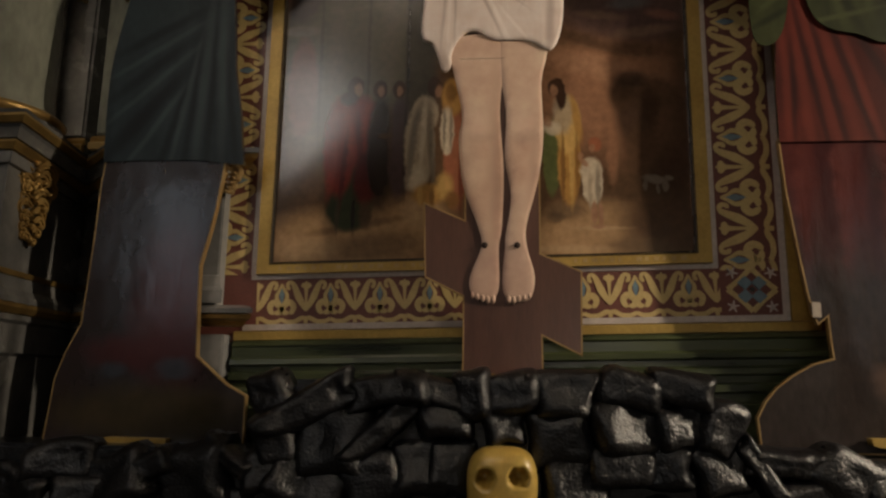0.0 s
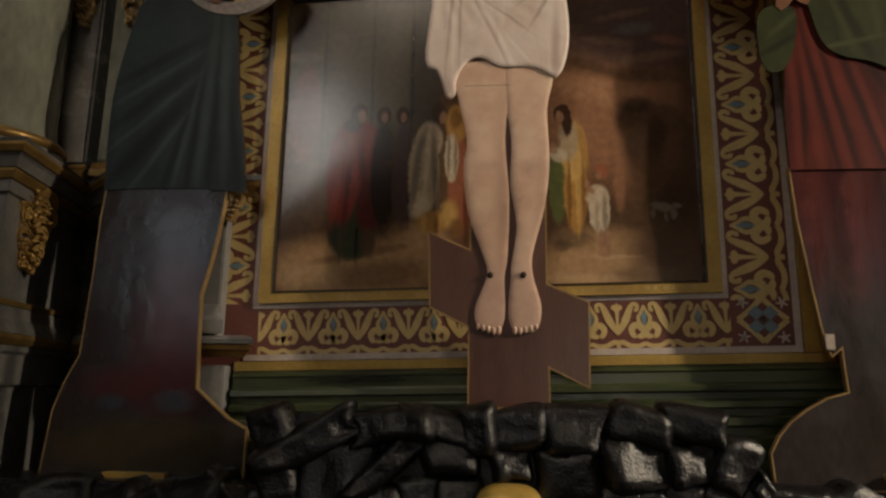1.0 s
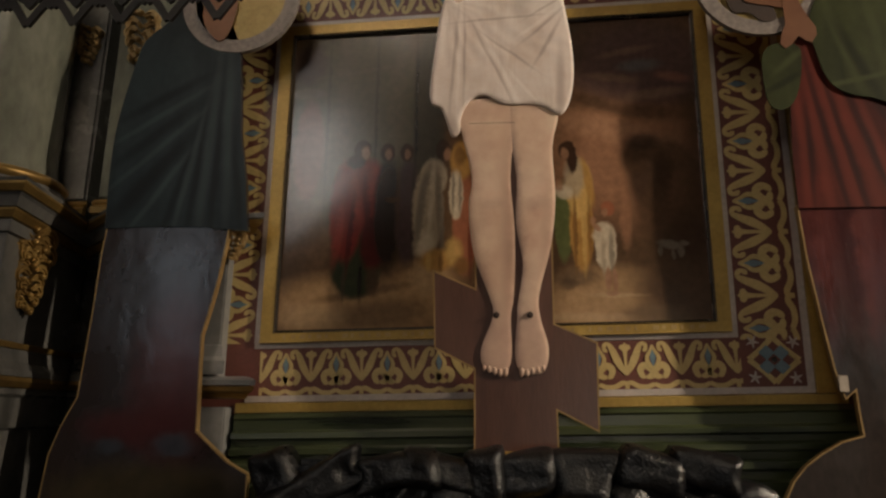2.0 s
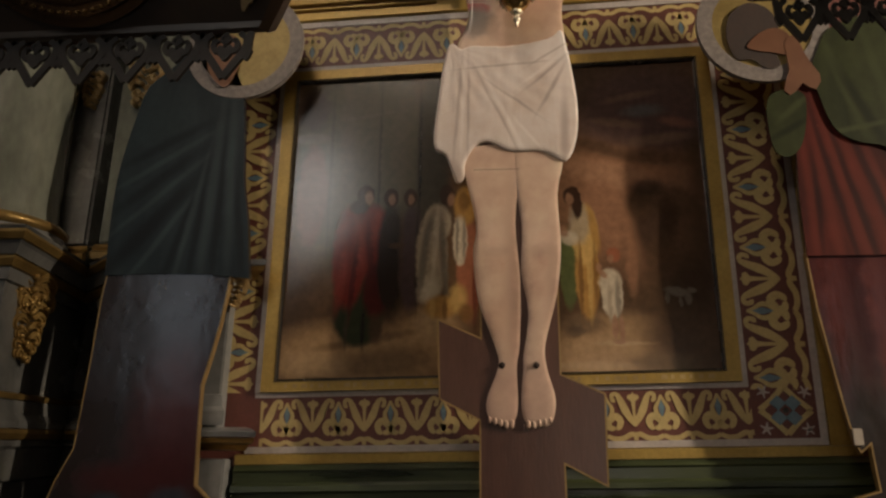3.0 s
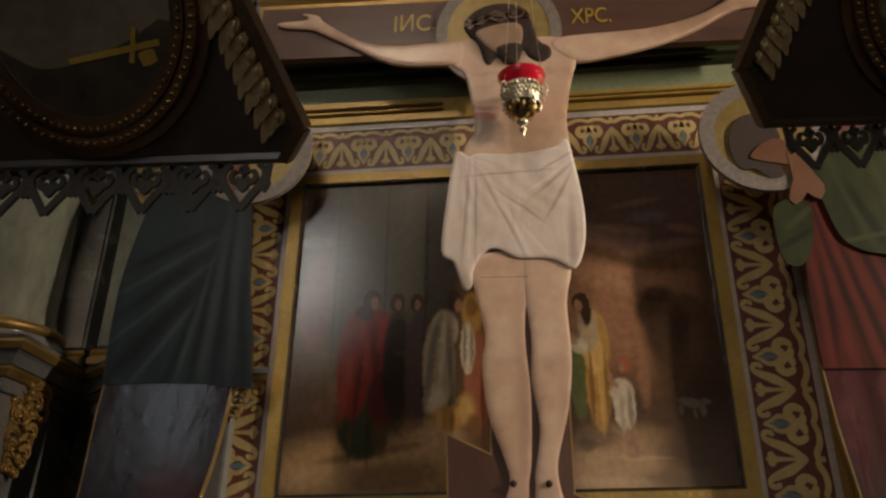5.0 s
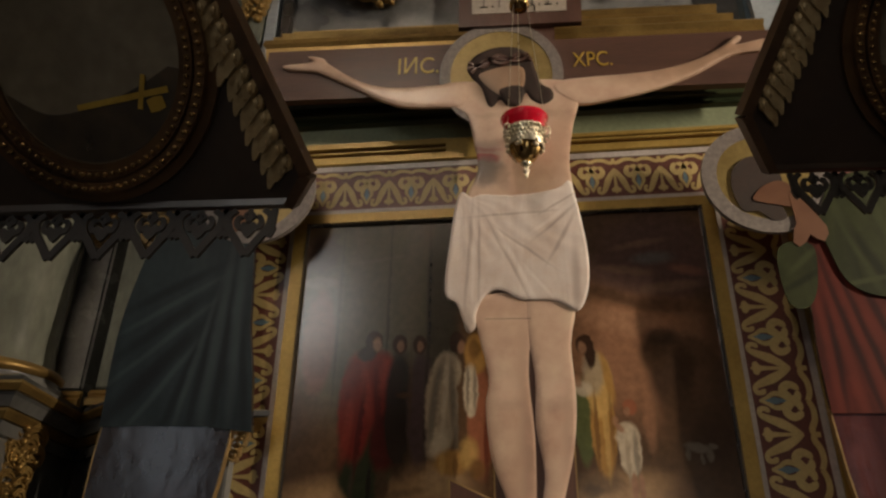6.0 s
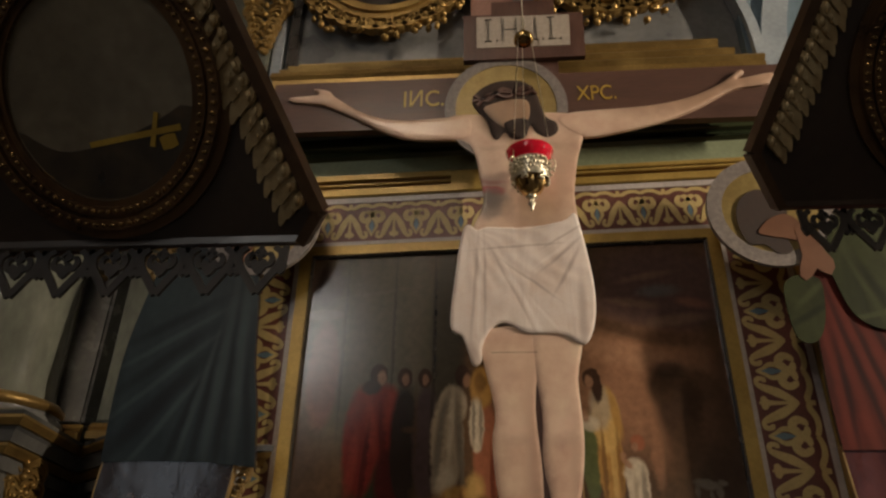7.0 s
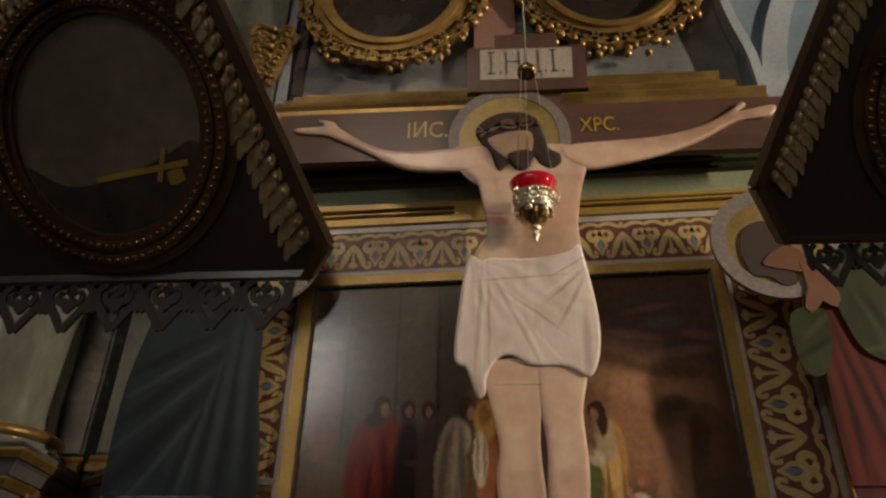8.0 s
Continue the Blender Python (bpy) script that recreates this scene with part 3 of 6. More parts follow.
def border(first, count, length, width, inner, outward, label, ends=(None, None)):
    """A run of repeats with centres from first on; ends: where a cut repeat before and after it stops."""
    run = tagged(new("border"), label, "border", kind="structure")
    run.location = (0, WALL, 0)
    upright = outward in ("left", "right")
    turn = {"down": Matrix.Diagonal((1, 1, -1, 1)), "up": Matrix.Identity(4),
            "right": Matrix(((0, 0, 1, 0), (0, 1, 0, 0), (1, 0, 0, 0), (0, 0, 0, 1))),
            "left": Matrix(((0, 0, -1, 0), (0, 1, 0, 0), (1, 0, 0, 0), (0, 0, 0, 1)))}[outward]

    def lay(ob, c):
        x, z = (inner, c) if upright else (c, inner)
        ob.matrix_basis = Matrix.Translation((x, 0, z + SLOPE * x)) @ (Matrix.Identity(4) if upright else pose(0, 0, 0, 0, -math.degrees(SLOPE), 0)) @ turn

    shapes = [(part(nm, bmx, m, run), nm) for bmx, m, nm in zip(motif(width, length), (ORNAMENT, ORN_BLUE), ("ornament", "blue_bud"))]
    for i in range(count):
        for o, nm in shapes:
            q = o if i == 0 else new(nm, o.data)
            q.parent = run
            lay(q, first + i * length)
    for c, stop, after in ((first - length, ends[0], False), (first + count * length, ends[1], True)):
        if stop is None:
            continue
        cuts = (-length, stop - c) if after else (stop - c, length)
        for bmx, m, nm in zip(motif(width, length), (ORNAMENT, ORN_BLUE), ("ornament", "blue_bud")):
            if nm == "blue_bud" and after:
                bmx.free()
                continue
            lay(part(nm, trimmed(bmx, *cuts), m, run), c)
    return run


border(-0.5685, 8, 0.163, 0.140, 1.364, "down", "oxblood border with yellow scrollwork below the picture", (-0.735, 0.748))
border(-0.8945, 11, 0.163, 0.146, 2.540, "up", "oxblood border with yellow scrollwork above the picture")
border(1.4968, 6, 0.2015, 0.170, 0.753, "right", "oxblood upright border with yellow scrollwork and blue buds", (1.362, None))
border(1.613, 5, 0.200, 0.165, -0.762, "left", "oxblood upright border with yellow scrollwork and blue buds", (1.385, None))
bm = bmesh.new()
for x0, x1, z0, z1 in ((-0.755, 0.748, 1.369, 1.385), (-0.757, 0.748, 2.510, 2.531), (-0.757, -0.737, 1.385, 2.510), (0.730, 0.748, 1.385, 2.510),
                       (-0.775, 0.955, 1.201, 1.221), (0.934, 0.955, 1.221, 2.66), (-0.97, 0.934, 2.692, 2.717), (-0.945, -0.925, 1.222, 2.66)):
    box(bm, x0, x1, WALL - 0.004, WALL, z0, z1, 0.001)
tagged(on_wall(part("trim", bm, LINE_WHITE)), "lilac-white painted lines along the border", "trim", kind="structure")
corner = tagged(new("border_corner"), "blue and yellow diamond at the border corner", "border", kind="structure")
corner.location = (0.846, WALL, 1.300 + SLOPE * 0.846)
bm = bmesh.new()
for a in range(4):
    q = radians(90 * a)
    turned = lambda u, v, q=q: (u * math.cos(q) - v * math.sin(q), (u * math.sin(q) + v * math.cos(q)) * 0.92)
    ribbon(bm, [turned(0.0, 0.073), turned(0.034, 0.036), turned(0.073, 0.0)], [0.017, 0.014, 0.017], -0.002, 0.001, 2)
part("diamond", bm, ORNAMENT, corner)
for dx, dz in ((0.021, 0.021), (0.021, -0.021), (-0.021, -0.021), (-0.021, 0.021)):
    bm = bmesh.new()
    slab(bm, [(dx - 0.024, dz), (dx, dz + 0.022), (dx + 0.024, dz), (dx, dz - 0.022)], -0.004, 0.0)
    part("petal", bm, ORN_BLUE, corner)
bm = bmesh.new()
ring(bm, 0, 0, 0, 0, 0.008, 0.008, -0.0055, 0.0, 12)
part("centre_dot", bm, OIL_DARK, corner)
for a in (45, 135, 225, 315):
    c, s = math.cos(radians(a)), math.sin(radians(a))
    bm = bmesh.new()
    for k in range(5):
        q = radians(a + 72 * k)
        ribbon(bm, [(0.083 * c, 0.075 * s), (0.083 * c + 0.019 * math.cos(q), 0.075 * s + 0.019 * math.sin(q))], [0.009, 0.003], -0.0025, 0.001, 2)
    part("flourish", bm, LINE_WHITE, corner)

# ---- the large picture ----
picture = thing("framed_picture", "large dark oil picture in a flat gold frame", "picture", (0, WALL, 1.4))
picture.location = (0, 0, 0)
CX0, CX1, CZ0, CZ1 = -0.690, 0.684, 1.419, 2.470
FX0, FX1, FZ0, FZ1 = -0.736, 0.729, 1.386, 2.509
bm = bmesh.new()
for pts in (((FX0, FZ0), (FX1, FZ0), (CX1, CZ0), (CX0, CZ0)), ((FX0, FZ1), (CX0, CZ1), (CX1, CZ1), (FX1, FZ1)),
            ((FX0, FZ0), (CX0, CZ0), (CX0, CZ1), (FX0, FZ1)), ((FX1, FZ0), (FX1, FZ1), (CX1, CZ1), (CX1, CZ0))):
    slab(bm, pts, WALL - 0.016, WALL + 0.005)
bmesh.ops.remove_doubles(bm, verts=bm.verts, dist=0.0005)
on_wall(part("frame", bm, GOLD_PAINT, picture, "flat gold painted frame"))
bm = bmesh.new()
loops = [[bm.verts.new((x, y, z)) for x, z in ((CX0 + a, CZ0 + a), (CX1 - a, CZ0 + a), (CX1 - a, CZ1 - a), (CX0 + a, CZ1 - a))]
         for a, y in ((-0.003, WALL - 0.0175), (0.006, WALL - 0.012), (0.006, WALL + 0.004), (-0.003, WALL + 0.004))]
for a, b in zip(loops, loops[1:] + loops[:1]):
    for i in range(4):
        bm.faces.new((a[i], a[(i + 1) % 4], b[(i + 1) % 4], b[i]))
on_wall(part("inner_fillet", bm, OIL_DARK, picture, "dark fillet inside the frame"))
bm = bmesh.new()
for i in range(48):
    x = -0.66 + i * 0.0275
    if i % 7 != 6:
        box(bm, x, x + 0.008 + 0.012 * ((i * 37) % 5) / 5, WALL - 0.0172, WALL - 0.015, 1.397, 1.409)
tagged(on_wall(part("inscription", bm, OLD_GOLD, picture, "faint unreadable inscription along the frame")), kind="stuff")
bm = bmesh.new()
box(bm, CX0, CX1, WALL - 0.002, WALL + 0.004, CZ0, CZ1)
bmesh.ops.bisect_plane(bm, geom=bm.verts[:] + bm.edges[:] + bm.faces[:], plane_co=(0.075, 0, 0), plane_no=(1, 0, 0))
for f in bm.faces:
    f.material_index = int(f.calc_center_median().x > 0.075)
on_wall(part("canvas", bm, (CANVAS, CANVAS_RIGHT), picture, "dark varnished canvas"))


SAND_C, SANDLIT_C, SANDSH_C, OLIVE_C = (0.36, 0.22, 0.11), (0.46, 0.31, 0.17), (0.13, 0.08, 0.042), (0.105, 0.088, 0.055)
OLIVED_C, STONE_C, PINK_C, DARK_C = (0.05, 0.04, 0.024), (0.16, 0.13, 0.095), (0.19, 0.085, 0.062), (0.02, 0.013, 0.01)
BROWN_C, RED_C, REDD_C, REDL_C = (0.075, 0.04, 0.022), (0.2, 0.022, 0.014), (0.075, 0.01, 0.008), (0.3, 0.045, 0.028)
GREEN_C, GREENL_C, WHITE_C, WHITEL_C = (0.03, 0.036, 0.016), (0.1, 0.115, 0.04), (0.34, 0.27, 0.19), (0.5, 0.41, 0.3)
GREY_C, OCHRE_C, OCHREL_C, OCHRED_C = (0.15, 0.125, 0.095), (0.36, 0.19, 0.05), (0.5, 0.31, 0.1), (0.17, 0.085, 0.025)
HAIR_C, FLESH_C, ROSE_C, ROSEL_C = (0.045, 0.022, 0.013), (0.3, 0.16, 0.095), (0.27, 0.135, 0.075), (0.36, 0.19, 0.11)
CLOUD_C, CLOUDL_C, SLATE_C, VEST_C = (0.085, 0.048, 0.04), (0.17, 0.105, 0.075), (0.1, 0.095, 0.1), (0.28, 0.1, 0.05)
PURPLE_C = (0.06, 0.036, 0.036)


class Half:
    """Lays the strokes that fall on one half of the canvas."""

    def __init__(self, m, low, high):
        self.brush, self.low, self.high = Brush(m, 0.014, 40), low, high

    def stroke(self, x, z, rx, rz, colour, hard=0.3, power=1.0, turn=0.0):
        if x + max(rx, 0.04) * 1.5 > self.low and x - max(rx, 0.04) * 1.5 < self.high:
            self.brush.stroke(x, z, rx, rz, colour, hard, power, turn)


def paint_scene(art):
    """Plain soft shapes of an oil scene: masonry, clouds, ground, upright forms."""
    # masonry
    art.stroke(-0.458, 2.144, 0.2555, 0.3755, OLIVE_C, 0.30, 1.00, 0)
    art.stroke(-0.205, 2.137, 0.0500, 0.3920, OLIVED_C, 0.35, 0.90, 0)
    art.stroke(-0.616, 2.024, 0.0550, 0.1730, PINK_C, 0.20, 0.90, 0)
    art.stroke(-0.629, 2.233, 0.0645, 0.0190, STONE_C, 0.30, 0.90, 0)
    art.stroke(-0.629, 2.341, 0.0615, 0.0790, PURPLE_C, 0.40, 0.70, 0)
    art.stroke(-0.555, 2.126, 0.0060, 0.2710, OLIVED_C, 0.50, 0.80, 0)
    art.stroke(-0.386, 2.163, 0.0050, 0.2720, OLIVED_C, 0.50, 0.80, 0)
    art.stroke(-0.248, 2.159, 0.0065, 0.2700, DARK_C, 0.50, 0.80, 0)
    art.stroke(-0.500, 2.208, 0.0240, 0.3185, STONE_C, 0.80, 0.35, 0)
    art.stroke(-0.312, 2.182, 0.0275, 0.3140, STONE_C, 0.80, 0.30, 0)
    art.stroke(-0.435, 2.313, 0.1200, 0.0065, STONE_C, 0.60, 0.40, -8)
    # sky and clouds
    art.stroke(0.423, 1.982, 0.2145, 0.2125, ROSE_C, 0.50, 1.00, 0)
    art.stroke(0.375, 2.082, 0.1455, 0.0435, ROSEL_C, 0.60, 0.80, 14)
    art.stroke(0.550, 2.009, 0.1245, 0.0390, ROSEL_C, 0.60, 0.70, 8)
    art.stroke(0.520, 2.322, 0.2230, 0.1470, CLOUD_C, 0.45, 0.95, 0)
    art.stroke(0.440, 2.242, 0.1850, 0.0620, CLOUD_C, 0.50, 0.90, 10)
    art.stroke(0.500, 2.302, 0.0630, 0.0210, SLATE_C, 0.60, 0.80, -4)
    art.stroke(0.413, 2.259, 0.0740, 0.0145, CLOUDL_C, 0.60, 0.70, 8)
    art.stroke(0.547, 2.197, 0.0910, 0.0185, CLOUDL_C, 0.60, 0.70, -6)
    art.stroke(0.466, 2.356, 0.0860, 0.0130, CLOUDL_C, 0.60, 0.50, -10)
    art.stroke(0.607, 2.257, 0.0510, 0.0165, PINK_C, 0.60, 0.70, 12)
    art.stroke(0.343, 2.173, 0.0815, 0.0200, BROWN_C, 0.60, 0.80, 16)
    art.stroke(0.506, 2.134, 0.1270, 0.0240, BROWN_C, 0.60, 0.70, 6)
    # ground
    art.stroke(-0.463, 1.477, 0.2520, 0.1050, SAND_C, 0.40, 1.00, 0)
    art.stroke(-0.214, 1.529, 0.1070, 0.1055, SAND_C, 0.50, 0.90, 0)
    art.stroke(0.321, 1.477, 0.1855, 0.0845, SAND_C, 0.45, 1.00, 0)
    art.stroke(0.361, 1.571, 0.1190, 0.0450, SAND_C, 0.60, 0.70, 0)
    art.stroke(-0.355, 1.459, 0.1605, 0.0450, SANDSH_C, 0.50, 0.75, -6)
    art.stroke(-0.570, 1.450, 0.0905, 0.0415, SANDLIT_C, 0.60, 0.60, 0)
    art.stroke(-0.412, 1.529, 0.1445, 0.0145, SANDSH_C, 0.60, 0.80, -10)
    art.stroke(-0.197, 1.582, 0.0535, 0.0535, SANDLIT_C, 0.60, 0.50, 0)
    art.stroke(0.593, 1.528, 0.1160, 0.0850, BROWN_C, 0.50, 0.90, 0)
    art.stroke(0.504, 1.461, 0.0995, 0.0300, SANDSH_C, 0.60, 0.80, 0)
    art.stroke(0.286, 1.452, 0.1180, 0.0120, SANDLIT_C, 0.60, 0.60, 0)
    art.stroke(0.276, 1.577, 0.0585, 0.0280, SANDSH_C, 0.50, 0.80, 0)
    art.stroke(0.249, 1.556, 0.0275, 0.0175, DARK_C, 0.50, 0.50, 0)
    art.stroke(0.391, 1.520, 0.0775, 0.0070, SANDLIT_C, 0.60, 0.60, 0)
    # dark tree mass and rocks at the side
    art.stroke(0.506, 1.904, 0.0595, 0.1170, DARK_C, 0.40, 0.85, 0)
    art.stroke(0.583, 1.979, 0.0775, 0.0650, BROWN_C, 0.50, 0.90, 0)
    art.stroke(0.467, 1.972, 0.0395, 0.0540, BROWN_C, 0.40, 0.90, 0)
    art.stroke(0.498, 2.029, 0.0535, 0.0275, DARK_C, 0.50, 0.70, 0)
    art.stroke(0.597, 1.847, 0.0695, 0.1295, BROWN_C, 0.50, 0.80, 0)
    art.stroke(0.560, 1.922, 0.0250, 0.0680, HAIR_C, 0.50, 0.80, 0)
    art.stroke(0.522, 1.784, 0.0520, 0.0730, BROWN_C, 0.50, 0.80, 8)
    art.stroke(0.626, 1.701, 0.0580, 0.0885, HAIR_C, 0.50, 0.80, 0)
    art.stroke(0.433, 1.757, 0.0175, 0.0800, ROSE_C, 0.50, 0.80, 0)
    art.stroke(0.676, 1.939, 0.0455, 0.1890, HAIR_C, 0.60, 0.70, 0)
    # pale small animal
    art.stroke(0.565, 1.681, 0.0375, 0.0140, GREY_C, 0.35, 0.90, 10)
    art.stroke(0.598, 1.657, 0.0115, 0.0175, GREY_C, 0.40, 0.80, 0)
    art.stroke(0.534, 1.663, 0.0065, 0.0195, GREY_C, 0.40, 0.80, 0)
    art.stroke(0.611, 1.684, 0.0140, 0.0090, GREY_C, 0.40, 0.80, 0)
    art.stroke(0.574, 1.649, 0.0050, 0.0160, GREY_C, 0.40, 0.70, 0)
    # form in red over green
    art.stroke(-0.437, 1.601, 0.0805, 0.0900, GREEN_C, 0.15, 1.00, 0)
    art.stroke(-0.463, 1.656, 0.0555, 0.1100, GREEN_C, 0.20, 1.00, 0)
    art.stroke(-0.476, 1.806, 0.0565, 0.1720, RED_C, 0.15, 1.00, 0)
    art.stroke(-0.416, 1.862, 0.0795, 0.1275, RED_C, 0.15, 1.00, 0)
    art.stroke(-0.347, 1.747, 0.0295, 0.1120, REDD_C, 0.20, 0.90, 0)
    art.stroke(-0.385, 1.692, 0.0405, 0.0920, REDD_C, 0.25, 1.00, 0)
    art.stroke(-0.500, 1.730, 0.0165, 0.1050, REDL_C, 0.50, 0.70, 6)
    art.stroke(-0.445, 1.863, 0.0150, 0.0970, REDL_C, 0.50, 0.60, -8)
    art.stroke(-0.461, 1.720, 0.0095, 0.1305, REDD_C, 0.50, 0.80, 4)
    art.stroke(-0.405, 1.805, 0.0115, 0.1145, REDD_C, 0.50, 0.80, -6)
    art.stroke(-0.386, 1.910, 0.0170, 0.0590, REDL_C, 0.60, 0.60, 10)
    art.stroke(-0.477, 1.565, 0.0070, 0.0610, OLIVED_C, 0.50, 0.70, 0)
    art.stroke(-0.422, 1.565, 0.0075, 0.0605, DARK_C, 0.50, 0.70, 0)
    art.stroke(-0.381, 1.565, 0.0215, 0.0465, BROWN_C, 0.40, 0.80, 0)
    art.stroke(-0.429, 2.016, 0.0290, 0.0405, HAIR_C, 0.15, 1.00, 0)
    art.stroke(-0.417, 2.008, 0.0135, 0.0240, FLESH_C, 0.35, 0.90, 0)
    art.stroke(-0.450, 1.977, 0.0310, 0.0240, HAIR_C, 0.30, 1.00, 0)
    # two dark forms behind
    art.stroke(-0.339, 1.804, 0.0445, 0.1805, DARK_C, 0.20, 0.95, 0)
    art.stroke(-0.271, 1.803, 0.0425, 0.1800, PURPLE_C, 0.20, 0.95, 0)
    art.stroke(-0.342, 2.008, 0.0250, 0.0340, HAIR_C, 0.15, 1.00, 0)
    art.stroke(-0.277, 2.007, 0.0230, 0.0320, HAIR_C, 0.15, 1.00, 0)
    art.stroke(-0.340, 2.002, 0.0115, 0.0200, FLESH_C, 0.35, 0.80, 0)
    art.stroke(-0.275, 2.001, 0.0095, 0.0180, FLESH_C, 0.35, 0.80, 0)
    art.stroke(-0.304, 1.861, 0.0075, 0.1155, BROWN_C, 0.60, 0.60, 0)
    art.stroke(-0.252, 1.803, 0.0070, 0.1515, DARK_C, 0.60, 0.80, 0)
    art.stroke(-0.322, 1.842, 0.0260, 0.0095, BROWN_C, 0.50, 0.80, 0)
    # form in a pale mantle
    art.stroke(-0.204, 1.802, 0.0515, 0.1470, WHITE_C, 0.14, 1.00, 0)
    art.stroke(-0.187, 1.917, 0.0450, 0.0660, WHITE_C, 0.15, 1.00, 0)
    art.stroke(-0.213, 1.691, 0.0325, 0.0440, WHITEL_C, 0.40, 0.80, 20)
    art.stroke(-0.228, 1.802, 0.0130, 0.1210, GREY_C, 0.50, 0.85, 6)
    art.stroke(-0.192, 1.840, 0.0095, 0.1145, WHITEL_C, 0.50, 0.80, 4)
    art.stroke(-0.164, 1.802, 0.0110, 0.1320, GREY_C, 0.50, 0.80, -4)
    art.stroke(-0.213, 1.898, 0.0095, 0.0580, GREY_C, 0.50, 0.70, 12)
    art.stroke(-0.171, 1.636, 0.0505, 0.0360, OCHRE_C, 0.35, 0.95, 0)
    art.stroke(-0.198, 1.632, 0.0090, 0.0325, OCHREL_C, 0.50, 0.70, 0)
    art.stroke(-0.158, 1.628, 0.0075, 0.0325, OCHRED_C, 0.50, 0.80, 0)
    art.stroke(-0.156, 2.014, 0.0245, 0.0375, HAIR_C, 0.15, 1.00, 0)
    art.stroke(-0.141, 1.998, 0.0130, 0.0220, FLESH_C, 0.35, 0.80, 0)
    # form in a gilt vestment beside it
    art.stroke(-0.081, 1.763, 0.0400, 0.1675, VEST_C, 0.20, 1.00, 0)
    art.stroke(-0.094, 1.974, 0.0370, 0.0670, OCHRE_C, 0.20, 1.00, 0)
    art.stroke(-0.098, 1.993, 0.0185, 0.0355, OCHRED_C, 0.40, 0.80, 0)
    art.stroke(-0.111, 1.858, 0.0235, 0.0805, WHITEL_C, 0.20, 0.95, 0)
    art.stroke(-0.109, 1.801, 0.0125, 0.0300, WHITEL_C, 0.30, 1.00, 0)
    art.stroke(-0.120, 1.867, 0.0055, 0.0690, GREY_C, 0.50, 0.80, 0)
    art.stroke(-0.098, 1.861, 0.0055, 0.0690, GREY_C, 0.50, 0.70, 0)
    art.stroke(-0.117, 1.662, 0.0285, 0.0470, OCHREL_C, 0.40, 0.80, 0)
    art.stroke(-0.063, 1.689, 0.0085, 0.1090, REDD_C, 0.50, 0.70, 0)
    art.stroke(-0.091, 1.617, 0.0245, 0.0285, OCHRED_C, 0.40, 0.80, 0)
    # form in ochre by the child
    art.stroke(0.236, 1.760, 0.0285, 0.1320, GREENL_C, 0.15, 1.00, 0)
    art.stroke(0.293, 1.741, 0.0385, 0.1420, OCHRE_C, 0.13, 1.00, 0)
    art.stroke(0.291, 1.870, 0.0425, 0.1015, OCHREL_C, 0.14, 1.00, 0)
    art.stroke(0.275, 1.909, 0.0325, 0.0685, WHITE_C, 0.30, 0.80, 0)
    art.stroke(0.301, 1.722, 0.0085, 0.1195, OCHREL_C, 0.50, 0.80, 0)
    art.stroke(0.273, 1.723, 0.0070, 0.1195, OCHRED_C, 0.50, 0.85, 0)
    art.stroke(0.319, 1.740, 0.0070, 0.1090, OCHRED_C, 0.50, 0.70, 0)
    art.stroke(0.320, 1.889, 0.0125, 0.0755, OCHRE_C, 0.40, 0.80, -10)
    art.stroke(0.240, 1.860, 0.0290, 0.0230, WHITEL_C, 0.30, 0.90, 20)
    art.stroke(0.225, 1.881, 0.0145, 0.0190, FLESH_C, 0.40, 0.80, 0)
    art.stroke(0.254, 2.002, 0.0275, 0.0350, HAIR_C, 0.15, 1.00, 0)
    art.stroke(0.270, 1.966, 0.0160, 0.0425, HAIR_C, 0.25, 1.00, 0)
    art.stroke(0.246, 1.990, 0.0130, 0.0215, FLESH_C, 0.35, 0.90, 0)
    # child in white
    art.stroke(0.367, 1.668, 0.0330, 0.0710, WHITEL_C, 0.13, 1.00, 0)
    art.stroke(0.363, 1.713, 0.0345, 0.0430, WHITEL_C, 0.20, 1.00, 0)
    art.stroke(0.384, 1.659, 0.0085, 0.0635, GREY_C, 0.50, 0.70, 0)
    art.stroke(0.359, 1.650, 0.0070, 0.0600, WHITE_C, 0.50, 0.80, 0)
    art.stroke(0.340, 1.740, 0.0190, 0.0090, FLESH_C, 0.40, 0.90, 40)
    art.stroke(0.331, 1.762, 0.0090, 0.0110, FLESH_C, 0.40, 0.80, 0)
    art.stroke(0.371, 1.571, 0.0085, 0.0385, FLESH_C, 0.25, 0.95, 0)
    art.stroke(0.391, 1.566, 0.0085, 0.0415, FLESH_C, 0.25, 0.95, 0)
    art.stroke(0.383, 1.525, 0.0205, 0.0070, FLESH_C, 0.40, 0.80, 0)
    art.stroke(0.377, 1.802, 0.0210, 0.0240, VEST_C, 0.20, 1.00, 0)
    art.stroke(0.367, 1.789, 0.0105, 0.0145, FLESH_C, 0.35, 0.90, 0)
    art.brush.done()


paint_scene(Half(CANVAS, -9.0, 0.075))
paint_scene(Half(CANVAS_RIGHT, 0.075, 9.0))

